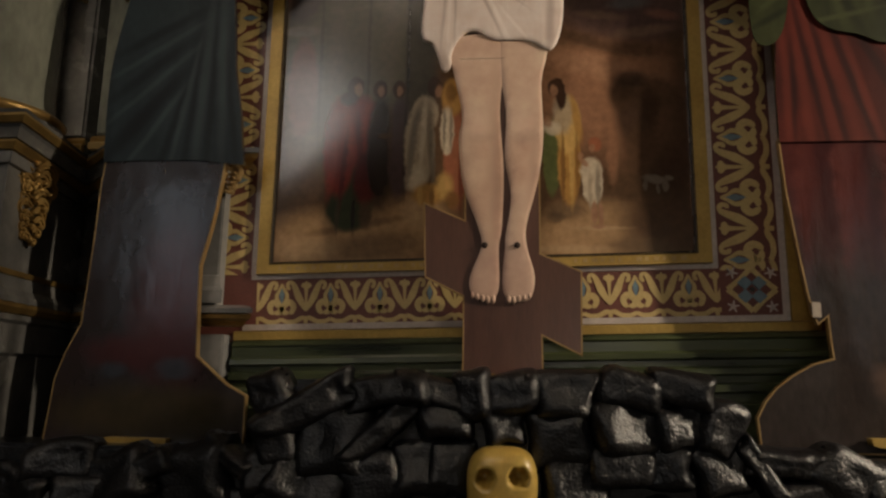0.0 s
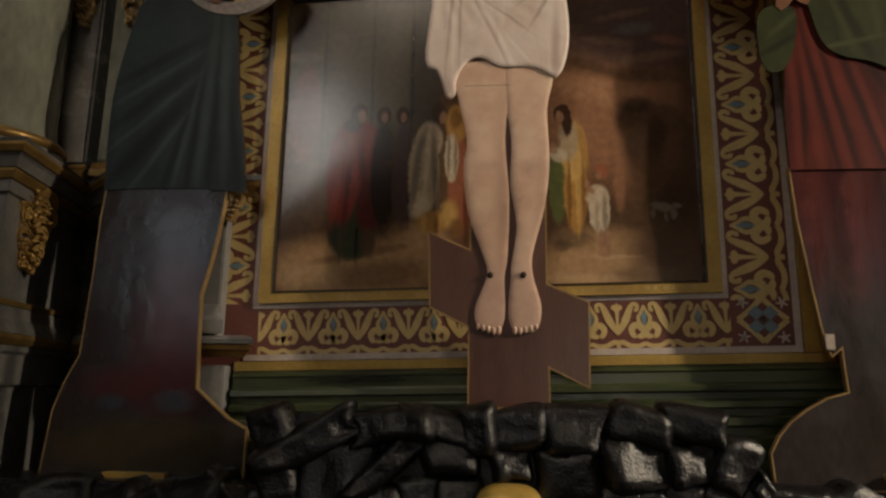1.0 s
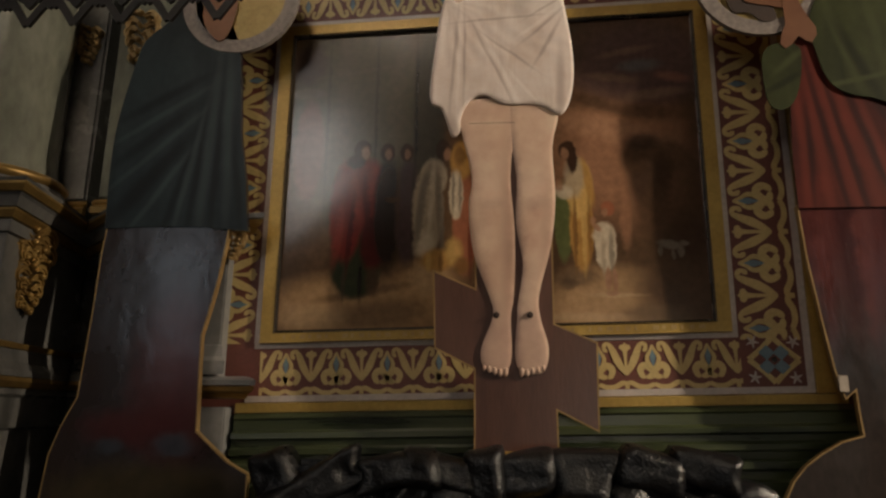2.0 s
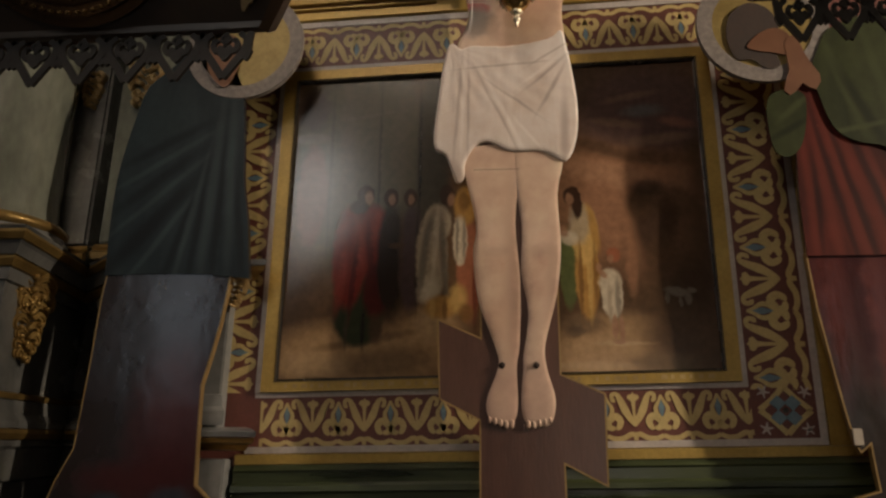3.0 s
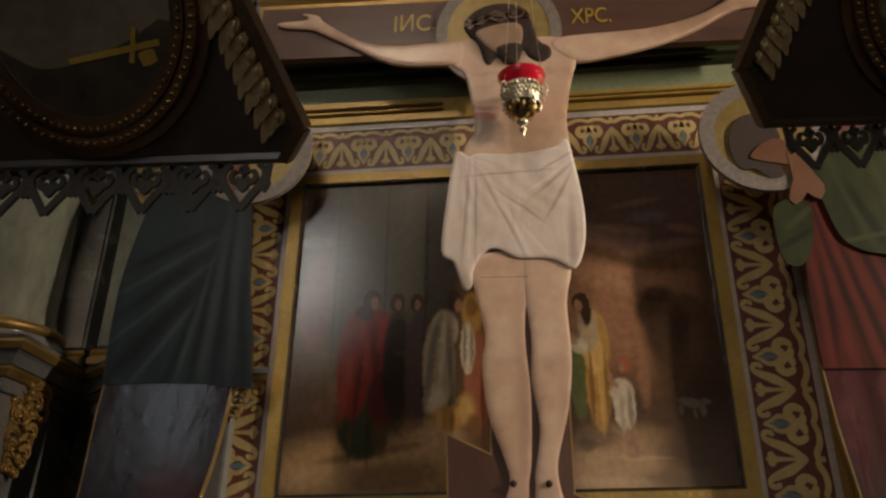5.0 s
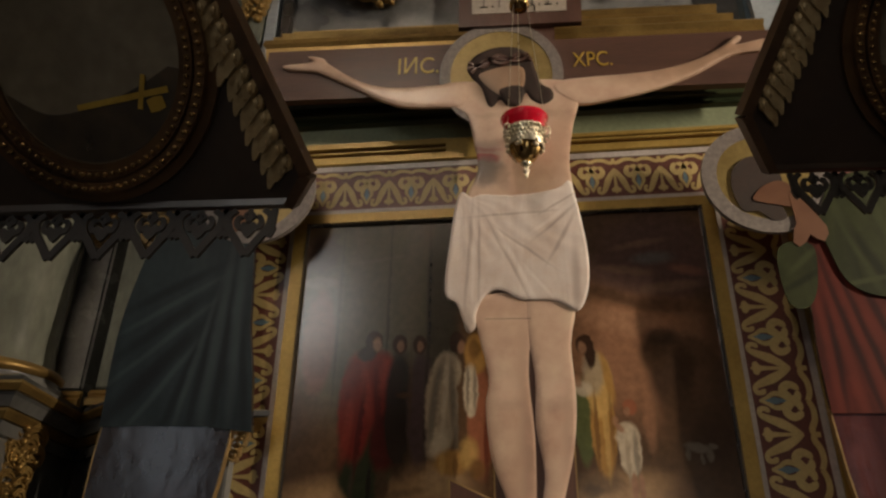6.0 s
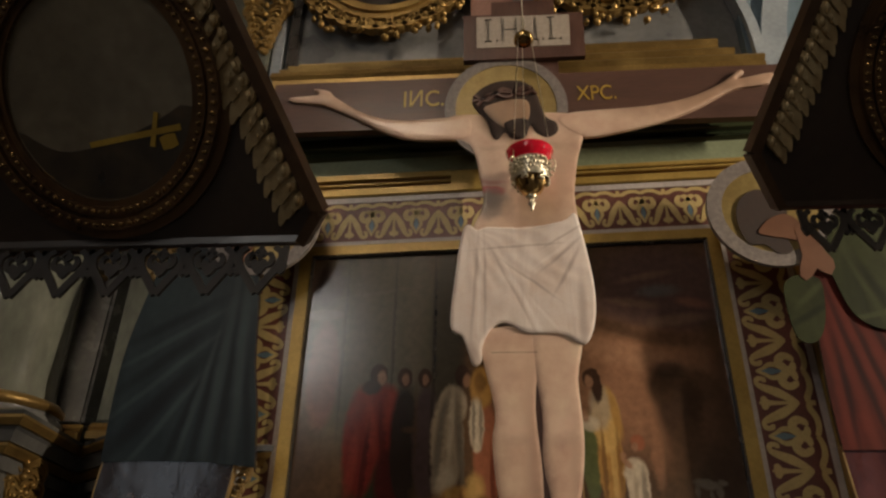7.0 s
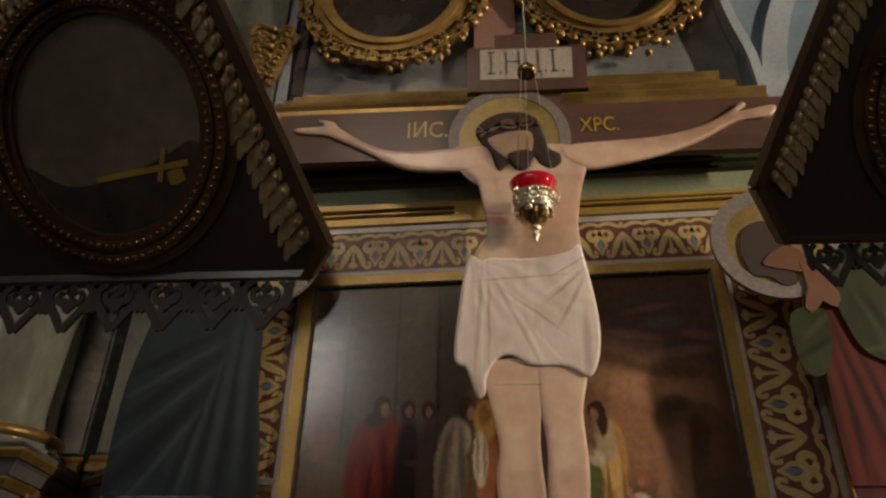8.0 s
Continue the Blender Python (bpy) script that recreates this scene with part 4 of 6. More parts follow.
# ---- icon wall at the side: pedestal, column, cornices ----
def sweep(bm, path, prof):
    """A moulding along a plan line that lies open to the camera's side; the profile gives (how far it stands out, z)."""
    rows, k = [], len(path)
    for i in range(k):
        n = []
        for a, b in ((i - 1, i), (i, i + 1)):
            if a >= 0 and b < k:
                d = (Vector(path[b]) - Vector(path[a])).normalized()
                n.append(Vector((d.y, -d.x)))
        m = sum(n, Vector((0, 0))).normalized()
        m = m / max(m.dot(n[0]), 0.35)
        rows.append([bm.verts.new((path[i][0] + m.x * o, path[i][1] + m.y * o, z)) for o, z in prof])
    for a, b in zip(rows, rows[1:]):
        for i in range(len(prof) - 1):
            bm.faces.new((a[i], b[i], b[i + 1], a[i + 1]))
    bm.faces.new(rows[0])
    bm.faces.new(rows[-1][::-1])


SIDE = [(-2.6, 1.775), (-1.452, 1.775), (-1.58, 2.375)]
RETURN = [(-1.58, 2.375), (-1.221, 2.06), (-0.99, 2.06)]
LIP, DADO = 1.822, 1.245
TOP_STONE = [(0.0, LIP - 0.150), (0.014, LIP - 0.148), (0.016, LIP - 0.112), (0.0, LIP - 0.110)]
TOP_GILT = [(0.0, LIP - 0.110), (0.022, LIP - 0.108), (0.034, LIP - 0.088), (0.034, LIP - 0.080), (0.0, LIP - 0.079)]
TOP_BODY = [(0.0, LIP - 0.079), (0.040, LIP - 0.078), (0.052, LIP - 0.048), (0.060, LIP - 0.040), (0.0, LIP - 0.039)]
TOP_LIP = [(0.0, LIP - 0.039), (0.066, LIP - 0.038), (0.078, LIP - 0.020), (0.078, LIP - 0.012), (0.0, LIP - 0.011)]
TOP_SLAB = [(0.0, LIP - 0.011), (0.074, LIP - 0.010), (0.078, LIP), (0.050, LIP + 0.012), (0.0, LIP + 0.014)]
LOW_STONE = [(0.0, DADO - 0.16), (0.022, DADO - 0.15), (0.024, DADO - 0.06), (0.038, DADO - 0.05), (0.038, DADO - 0.032), (0.0, DADO - 0.031)]
LOW_GILT = [(0.0, DADO - 0.031), (0.046, DADO - 0.030), (0.058, DADO - 0.012), (0.056, DADO), (0.0, DADO + 0.001)]
LOW_STEP = [(0.0, DADO + 0.001), (0.054, DADO + 0.002), (0.050, DADO + 0.020), (0.030, DADO + 0.045), (0.022, DADO + 0.085), (0.0, DADO + 0.087)]
LOW_LINE = [(0.0, DADO + 0.087), (0.022, DADO + 0.088), (0.026, DADO + 0.104), (0.0, DADO + 0.110)]


def dado(owner, line, back):
    """Wall body with its gilded and stone mouldings along one plan line."""
    b = bmesh.new()
    plan = line + [(line[-1][0], back), (line[0][0], back)]
    low = [b.verts.new((x, y, 0.0)) for x, y in plan]
    up = [b.verts.new((x, y, LIP)) for x, y in plan]
    b.faces.new(up)
    for i in range(len(plan)):
        b.faces.new((low[i], low[(i + 1) % len(plan)], up[(i + 1) % len(plan)], up[i]))
    part("body", b, MARBLE_SHADED, owner)
    for nm, m, text, profs in (("gilt_moulding", GOLD, "gilded moulding", (TOP_GILT, TOP_LIP, LOW_GILT, LOW_LINE)), ("stone_moulding", MARBLE_SHADED, "", (TOP_STONE, TOP_BODY, TOP_SLAB, LOW_STONE, LOW_STEP))):
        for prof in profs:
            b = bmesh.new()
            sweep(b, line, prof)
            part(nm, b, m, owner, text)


pedestal = thing("pedestal", "marbled pedestal with gilded mouldings beside the picture", "pedestal")
dado(pedestal, SIDE, 2.46)
bm = bmesh.new()
leafy(bm, 0.0, 0.0, 0.12, 0.25, 0.0, 4, 16)
leafy(bm, -0.012, 0.09, 0.14, 0.11, -0.006, 7, 8)
bmesh.ops.transform(bm, matrix=pose(-1.482, 1.925, 1.575, 0, 0, 78), verts=bm.verts)
tagged(part("carving", bm, GOLD, pedestal, "gilded carved leaf pendant"), kind="stuff")
bm = bmesh.new()
leafy(bm, -1.60, 1.62, 0.12, 0.20, 1.775, 11, 12)
tagged(part("carving", bm, GOLD, pedestal, "gilded carved leaf pendant"), kind="stuff")
COLX, COLY = -1.70, 1.99
bm = bmesh.new()
lathe(bm, [(0.235, 0), (0.235, 0.025), (0.215, 0.04), (0.215, 0.05)], (COLX, COLY, LIP + 0.010), 40)
part("column_base", bm, MARBLE_SHADED, pedestal)
bm = bmesh.new()
lathe(bm, [(0.205, 0.0), (0.222, 0.008), (0.226, 0.022), (0.212, 0.036), (0.196, 0.042)], (COLX, COLY, LIP + 0.060), 40)
part("gilt_ring", bm, GOLD, pedestal, "gilded ring at the column's foot")
bm = bmesh.new()
lathe(bm, [(0.194, 0.0), (0.184, 0.06), (0.182, 1.6), (0.174, 3.2)], (COLX, COLY, LIP + 0.102), 48)
part("shaft", bm, MARBLE_GREEN, pedestal, "greenish marble column shaft")

setback = thing("wall_return", "marbled wall corner with gilded mouldings behind the board", "wall", kind="structure")
dado(setback, RETURN, 2.46)
for x0, x1, y0, z0, m, text in ((-1.70, -1.45, 2.12, LIP, MARBLE_SHADED, "grey marble pilaster strip"), (-1.395, -1.0, 2.10, LIP, MARBLE_GREEN, "greenish grey marble pilaster")):
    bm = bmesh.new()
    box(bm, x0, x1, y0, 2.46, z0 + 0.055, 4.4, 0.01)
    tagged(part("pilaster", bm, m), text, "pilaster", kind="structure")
    bm = bmesh.new()
    moulding(bm, [(0.0, z0), (0.020, z0), (0.022, z0 + 0.022), (0.010, z0 + 0.030), (0.014, z0 + 0.040), (0.0, z0 + 0.055)], x0 - 0.008, x1 + 0.008, y0)
    tagged(part("pilaster_foot", bm, GOLD), "gilded foot moulding of a pilaster", "pilaster", kind="structure")

bm = bmesh.new()
box(bm, -1.70, -1.38, 2.20, 2.46, LIP + 0.014, 4.4, 0.004)
tagged(part("wall_panel", bm, MARBLE_GREEN), "greenish marble wall behind the pilasters", "wall panel", kind="structure")

# marbled block between the board and the picture's border, with two ledges
bm = bmesh.new()
box(bm, -0.985, -0.815, WALL - 0.055, WALL + 0.12, 0.0, 1.165, 0.004)
tagged(part("pilaster", bm, MARBLE), "white marbled block under a gilded ledge", "pilaster", kind="structure")
bm = bmesh.new()
box(bm, -0.985, -0.848, WALL - 0.050, WALL + 0.12, 1.24, 1.72, 0.004)
tagged(part("pilaster", bm, MARBLE), "white marbled block between two gilded ledges", "pilaster", kind="structure")
for z, x1, foot in ((1.746, -0.771, False), (1.219, -0.760, True)):
    o = 0.045
    bm = bmesh.new()
    moulding(bm, [(0.0, z - 0.030), (o - 0.030, z - 0.026), (o - 0.022, z - 0.012), (o - 0.002, z - 0.006), (o + 0.004, z + 0.008), (0.0, z + 0.010)], -0.99, x1, WALL - 0.050, 0, 1)
    tagged(part("ledge", bm, GOLD), "gilded ledge moulding along the side of the icon wall", "ledge", kind="structure")
    bm = bmesh.new()
    moulding(bm, [(0.0, z + 0.0105), (o + 0.008, z + 0.011), (o + 0.010, z + 0.026), (o - 0.012, z + 0.034), (0.0, z + 0.040)], -0.99, x1, WALL - 0.050, 0, 1)
    if foot:
        moulding(bm, [(0.0, z + 0.045), (0.028, z + 0.045), (0.030, z + 0.085), (0.016, z + 0.100), (0.008, z + 0.135), (0.0, z + 0.138)], -0.985, -0.848, WALL - 0.050, 0, 1)
    tagged(part("ledge", bm, MARBLE), "marbled ledge moulding above a gilded one", "ledge", kind="structure")
bm = bmesh.new()
leafy(bm, -0.835, 1.675, 0.07, 0.09, WALL - 0.05, 21, 10)
tagged(part("carved_bracket", bm, OLD_GOLD), "small gilded carved bracket under the ledge", "ornament", kind="stuff")


def pendant(x, y, z, size, seed):
    b = bmesh.new()
    leafy(b, x, z, size * 0.5, size, y, seed, 12)
    tagged(part("carved_pendant", b, OLD_GOLD), "small gilded carved pendant on the marble wall", "ornament", group="carved pendants", kind="stuff")


pendant(-1.515, 2.12, 2.49, 0.15, 3)
pendant(-1.30, 2.10, 2.50, 0.22, 9)

# ---- painted crucifix ----
CF, CB = 1.912, 1.937
crucifix = thing("crucifix", "tall painted wooden crucifix with gilt edges standing on black rocks", "crucifix")
bm = bmesh.new()
slab(bm, [(-0.044, 0.95), (-0.044, 1.282), (-0.161, 1.340), (-0.169, 1.576), (-0.041, 1.519), (-0.05, 2.85), (0.191, 2.85), (0.191, 1.414),
          (0.313, 1.360), (0.309, 1.108), (0.194, 1.165), (0.197, 0.95)], CF, CB, 0.005, 0, 1)
part("post", bm, (WOOD, GILT_EDGE), crucifix, "brown painted post and slanting footrest with gilt edges")
bm = bmesh.new()
slab(bm, [(-0.88, 3.142), (1.03, 3.142), (1.03, 2.908), (-0.88, 2.908)], CF - 0.002, CB + 0.004, 0.004, 0, 1)
part("crossbar", bm, (WOOD_BAR, WOOD_BAR), crucifix, "wide brown painted crossbar")
bm = bmesh.new()
slab(bm, [(-0.045, 3.1425), (0.215, 3.1425), (0.215, 3.53), (-0.035, 3.53)], CF, CB)
part("upper_post", bm, WOOD, crucifix)
bm = bmesh.new()
slab(bm, [(-0.146, 3.203), (0.316, 3.203), (0.322, 3.43), (-0.146, 3.438)], CF - 0.024, CF - 0.001)
plate = part("title_board", bm, WOOD, crucifix, "brown title board")
bm = bmesh.new()
slab(bm, [(-0.095, 3.262), (0.262, 3.258), (0.268, 3.417), (-0.095, 3.424)], CF - 0.027, CF - 0.0245)
part("title_field", bm, SIGN_WHITE, plate, "cream painted field")
lettering("title_letters", "\u0406.\u041d\u0426.\u0406.", (0.085, CF - 0.0285, 3.338), 0.175, INK, plate, 0.60, 0.0056)
lettering("letters", "I\u0418C.", (-0.297, CF - 0.0035, 3.040), 0.105, OVAL_YELLOW, crucifix, 0.8)
lettering("letters", "XPC.", (0.345, CF - 0.0035, 3.038), 0.095, OVAL_YELLOW, crucifix, 0.72)
bm = bmesh.new()
ring(bm, 0.010, 2.985, 0.0, 0.0, 0.186, 0.20, CF - 0.010, CF - 0.003)
part("halo", bm, HALO_GOLD, crucifix, "gold painted halo disc")
bm = bmesh.new()
ring(bm, 0.010, 2.985, 0.186, 0.20, 0.226, 0.242, CF - 0.012, CF - 0.003)
part("halo_rim", bm, HALO_RIM, crucifix, "grey patterned halo rim")

# Shading and knee highlights put into the flesh colour, with a red wound.
tone_and_shade = Brush(SKIN)
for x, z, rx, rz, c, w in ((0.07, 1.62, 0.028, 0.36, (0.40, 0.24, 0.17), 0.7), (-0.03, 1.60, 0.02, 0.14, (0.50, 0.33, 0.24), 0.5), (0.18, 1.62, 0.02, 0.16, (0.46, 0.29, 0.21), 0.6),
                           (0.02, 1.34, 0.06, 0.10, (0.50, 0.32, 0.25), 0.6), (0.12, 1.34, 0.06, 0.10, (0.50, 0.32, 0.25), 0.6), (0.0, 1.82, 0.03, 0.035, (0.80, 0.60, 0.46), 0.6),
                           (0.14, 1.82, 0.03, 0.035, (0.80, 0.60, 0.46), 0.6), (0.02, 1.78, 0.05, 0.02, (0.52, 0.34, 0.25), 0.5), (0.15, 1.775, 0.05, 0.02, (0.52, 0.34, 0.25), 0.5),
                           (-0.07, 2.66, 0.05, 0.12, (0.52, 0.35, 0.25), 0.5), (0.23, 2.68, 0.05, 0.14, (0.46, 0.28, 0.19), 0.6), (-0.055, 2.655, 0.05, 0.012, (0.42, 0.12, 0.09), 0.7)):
    tone_and_shade.stroke(x, z, rx, rz, c, 0.7, w)
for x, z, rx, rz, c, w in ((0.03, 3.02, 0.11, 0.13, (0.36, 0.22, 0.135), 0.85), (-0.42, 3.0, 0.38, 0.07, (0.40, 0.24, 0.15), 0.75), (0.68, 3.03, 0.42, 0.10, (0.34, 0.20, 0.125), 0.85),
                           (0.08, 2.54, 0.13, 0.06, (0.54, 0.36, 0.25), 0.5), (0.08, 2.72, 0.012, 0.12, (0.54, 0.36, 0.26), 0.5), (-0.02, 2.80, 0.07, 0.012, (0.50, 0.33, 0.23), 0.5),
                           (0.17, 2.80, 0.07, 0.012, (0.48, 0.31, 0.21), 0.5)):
    tone_and_shade.stroke(x, z, rx, rz, c, 0.6, w)
tone_and_shade.stroke(-0.056, 2.619, 0.048, 0.016, (0.50, 0.07, 0.05), 0.35, 0.9, 4)
tone_and_shade.stroke(-0.051, 2.565, 0.052, 0.055, (0.20, 0.15, 0.12), 0.4, 0.85)
tone_and_shade.stroke(0.004, 2.548, 0.022, 0.040, (0.38, 0.25, 0.17), 0.6, 0.7)
tone_and_shade.stroke(0.016, 2.941, 0.100, 0.105, (0.33, 0.20, 0.12), 0.3, 0.95)
tone_and_shade.done()

# Deep and light strokes paint the folds' shading into the white cloth colour.
fold_shading = Brush(CLOTH_WHITE, 0.014, 8)
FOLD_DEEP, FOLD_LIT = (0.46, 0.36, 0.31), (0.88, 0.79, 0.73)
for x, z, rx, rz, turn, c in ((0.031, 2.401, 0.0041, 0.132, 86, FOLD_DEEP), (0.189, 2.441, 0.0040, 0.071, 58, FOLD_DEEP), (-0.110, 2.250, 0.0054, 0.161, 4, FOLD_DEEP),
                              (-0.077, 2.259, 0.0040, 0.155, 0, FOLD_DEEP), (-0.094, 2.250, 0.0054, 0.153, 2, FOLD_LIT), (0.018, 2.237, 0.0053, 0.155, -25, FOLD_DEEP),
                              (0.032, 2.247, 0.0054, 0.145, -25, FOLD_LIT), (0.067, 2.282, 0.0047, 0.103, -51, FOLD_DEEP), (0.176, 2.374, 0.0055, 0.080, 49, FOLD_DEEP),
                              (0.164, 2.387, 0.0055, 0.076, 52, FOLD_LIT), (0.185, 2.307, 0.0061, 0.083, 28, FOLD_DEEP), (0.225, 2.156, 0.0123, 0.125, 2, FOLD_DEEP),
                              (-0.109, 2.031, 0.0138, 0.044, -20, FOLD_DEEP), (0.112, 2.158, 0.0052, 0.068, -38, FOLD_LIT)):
    fold_shading.stroke(x, z, rx, rz, c, 0.8, 0.75, turn)
fold_shading.done()

# the painted form: one plain mesh in flat relief, no features
bm = bmesh.new()


def relief(pts, slot, lift, n=4, dome=0.0035, edge=0.03, step=0.005, extra=None):
    """A plain form with softly rounded edges."""
    outline = smooth(pts, n)
    slab(bm, outline, CF - lift, CF - 0.001, 0, slot, slot)
    inflate(bm, outline, CF - lift - 0.0003, dome, edge, slot, step, extra)


def thorns(pts):
    """A twisted twig across the brow."""
    before = set(bm.faces)
    ribbon(bm, pts, [0.010, 0.013, 0.010], CF - 0.0285, CF - 0.020, 5)
    for f in set(bm.faces) - before:
        f.material_index = 3


def cloth_folds(x, z):
    """Folds that fan out from the knot at the hip."""
    dx, dz = x + 0.135, 2.47 - z
    r, a = np.hypot(dx, dz), np.arctan2(dx, dz)
    return 0.0006 * (0.5 + 0.5 * np.sin(a * 11 + 2.8 * np.sin(r * 11 + 1) + 1.9 * np.sin(z * 17 + x * 9))) * np.clip(r / 0.08, 0.2, 1) \
        + 0.0004 * np.sin(a * 27 + r * 31 + 2 * np.sin(z * 30)) * np.clip(r / 0.2, 0, 1)


relief([(-0.087, 2.10), (-0.052, 1.868), (-0.061, 1.775), (-0.046, 1.627), (-0.001, 1.501), (0.012, 1.436), (-0.022, 1.343), (-0.018, 1.292),
        (0.016, 1.272), (0.052, 1.278), (0.066, 1.326), (0.064, 1.430), (0.074, 1.501), (0.079, 1.681), (0.067, 1.866), (0.072, 2.10)], 0, 0.006)
relief([(0.066, 2.10), (0.086, 1.866), (0.082, 1.717), (0.101, 1.590), (0.084, 1.466), (0.083, 1.430), (0.075, 1.326), (0.088, 1.277),
        (0.125, 1.268), (0.160, 1.279), (0.172, 1.344), (0.150, 1.430), (0.148, 1.501), (0.185, 1.643), (0.202, 1.789), (0.197, 1.958), (0.212, 2.10)], 0, 0.0063)
relief([(-0.12, 2.42), (-0.078, 2.573), (-0.090, 2.689), (-0.112, 2.80), (-0.16, 2.85), (-0.203, 2.943), (-0.05, 2.95), (0.045, 2.93), (0.12, 2.95),
        (0.254, 2.936), (0.285, 2.870), (0.255, 2.749), (0.232, 2.60), (0.225, 2.42), (0.05, 2.40)], 0, 0.0128)
relief([(-0.808, 3.065), (-0.79, 3.045), (-0.689, 3.030), (-0.659, 3.017), (-0.544, 2.953), (-0.369, 2.859), (-0.20, 2.845), (-0.12, 2.85), (-0.12, 2.943),
        (-0.203, 2.943), (-0.372, 2.937), (-0.503, 2.969), (-0.630, 3.057), (-0.66, 3.09), (-0.72, 3.103), (-0.70, 3.075)], 0, 0.0130, 4, 0.005, 0.02)
relief([(0.20, 2.936), (0.521, 2.963), (0.688, 3.002), (0.80, 3.06), (0.86, 3.11), (0.88, 3.10), (0.85, 3.07), (0.978, 3.094), (0.955, 3.045), (0.832, 3.025),
        (0.700, 2.949), (0.572, 2.896), (0.40, 2.852), (0.26, 2.84)], 0, 0.0132, 4, 0.005, 0.02)
relief([(-0.114, 3.019), (-0.075, 3.072), (-0.011, 3.101), (0.064, 3.098), (0.115, 3.062), (0.136, 2.986), (0.153, 2.928), (0.188, 2.901), (0.191, 2.860), (0.154, 2.837), (0.115, 2.859), (0.096, 2.890), (0.074, 2.840), (0.033, 2.832), (0.004, 2.863), (-0.021, 2.834), (-0.041, 2.845), (-0.061, 2.917), (-0.097, 2.971)], 2, 0.0175, 4, 0.004, 0.02)
relief([(-0.072, 2.975), (-0.024, 2.999), (0.039, 3.012), (0.087, 3.004), (0.099, 2.962), (0.087, 2.905), (0.054, 2.861), (0.014, 2.873), (-0.026, 2.902), (-0.056, 2.937)], 0, 0.0205, 4, 0.005, 0.03)
relief([(0.001, 2.904), (0.042, 2.920), (0.083, 2.916), (0.087, 2.872), (0.059, 2.833), (0.027, 2.845), (0.008, 2.873)], 2, 0.0235, 4, 0.004, 0.02)
thorns([(-0.112, 3.003), (-0.065, 3.017), (-0.012, 3.041), (0.040, 3.039), (0.110, 3.062)])
thorns([(-0.107, 3.030), (-0.055, 3.006), (-0.001, 3.057), (0.061, 3.027), (0.118, 3.046)])
thorns([(-0.097, 2.984), (-0.044, 3.035), (0.019, 3.018), (0.073, 3.059), (0.123, 3.029)])
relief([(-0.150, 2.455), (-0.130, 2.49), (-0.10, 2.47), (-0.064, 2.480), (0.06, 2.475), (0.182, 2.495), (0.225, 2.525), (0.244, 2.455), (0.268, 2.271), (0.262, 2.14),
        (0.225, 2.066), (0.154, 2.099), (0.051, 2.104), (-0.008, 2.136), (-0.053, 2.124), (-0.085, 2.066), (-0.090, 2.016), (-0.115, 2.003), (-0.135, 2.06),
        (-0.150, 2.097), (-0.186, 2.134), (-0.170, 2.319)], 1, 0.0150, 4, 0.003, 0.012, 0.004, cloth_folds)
for cx, way in ((0.018, 1), (0.124, -1)):
    for k in range(5):
        blob(bm, (cx + way * (0.030 - 0.0155 * k), CF - 0.0075, 1.271 + 0.004 * abs(k - 0.6)), (0.0085 - 0.0008 * k, 0.005, 0.016 - 0.0012 * k), k, 1, 0.15)
for x in (0.022, 0.120):
    before = set(bm.faces)
    blob(bm, (x, CF - 0.012, 1.437), (0.011, 0.008, 0.011), x, 1, 0.1)
    for f in set(bm.faces) - before:
        f.material_index = 2
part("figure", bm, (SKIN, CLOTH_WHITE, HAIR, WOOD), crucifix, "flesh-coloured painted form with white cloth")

# joints between the stacked panels of the painted boards
bm = bmesh.new()
box(bm, -0.06, 0.188, CF - 0.0099, CF - 0.0062, 2.0415, 2.0428)
part("panel_joint", bm, HAIR, crucifix, "fine joint between two panels")
bm = bmesh.new()
slab(bm, smooth([(-0.03, 1.045), (-0.02, 1.053), (0.10, 1.053), (0.115, 1.045), (0.10, 1.03), (-0.02, 1.03)], 3), 1.885, 1.911)
tagged(part("wedge", bm, GOLD_PAINT), "small gold painted wedge at the foot of the crucifix", "wedge")


# ---- cut-out boards beside it ----
BF, BB = 1.912, 1.932
left_board = thing("painted_board", "cut-out painted board of a dark teal robed form", "painted board")
bm = bmesh.new()
slab(bm, [(-1.335, 0.80), (-1.316, 1.018), (-1.29, 1.10), (-1.248, 1.19), (-1.235, 1.45), (-1.231, 1.638), (-1.222, 1.74), (-0.811, 1.74), (-0.82, 1.66), (-0.833, 1.560),
          (-0.848, 1.48), (-0.872, 1.376), (-0.868, 1.25), (-0.860, 1.094), (-0.760, 1.011), (-0.696, 0.978), (-0.696, 0.80)], BF, BB, 0.0045, 0, 1)
part("lower_panel", bm, (BOARD_DARK, GILT_EDGE), left_board, "dark varnished lower panel with gilt edge")
dye = Brush(BOARD_DARK)
dye.stroke(-0.95, 1.25, 0.12, 0.22, (0.060, 0.013, 0.014), 0.6, 0.9)
dye.stroke(-1.05, 1.10, 0.16, 0.05, (0.055, 0.012, 0.013), 0.6, 0.8)
dye.stroke(-0.93, 1.055, 0.06, 0.03, (0.035, 0.045, 0.06), 0.5, 0.8)
dye.stroke(-1.13, 1.05, 0.04, 0.025, (0.035, 0.045, 0.06), 0.5, 0.8)
dye.stroke(-1.0, 0.92, 0.30, 0.08, (0.042, 0.032, 0.016), 0.5, 0.9)
dye.done()
bm = bmesh.new()
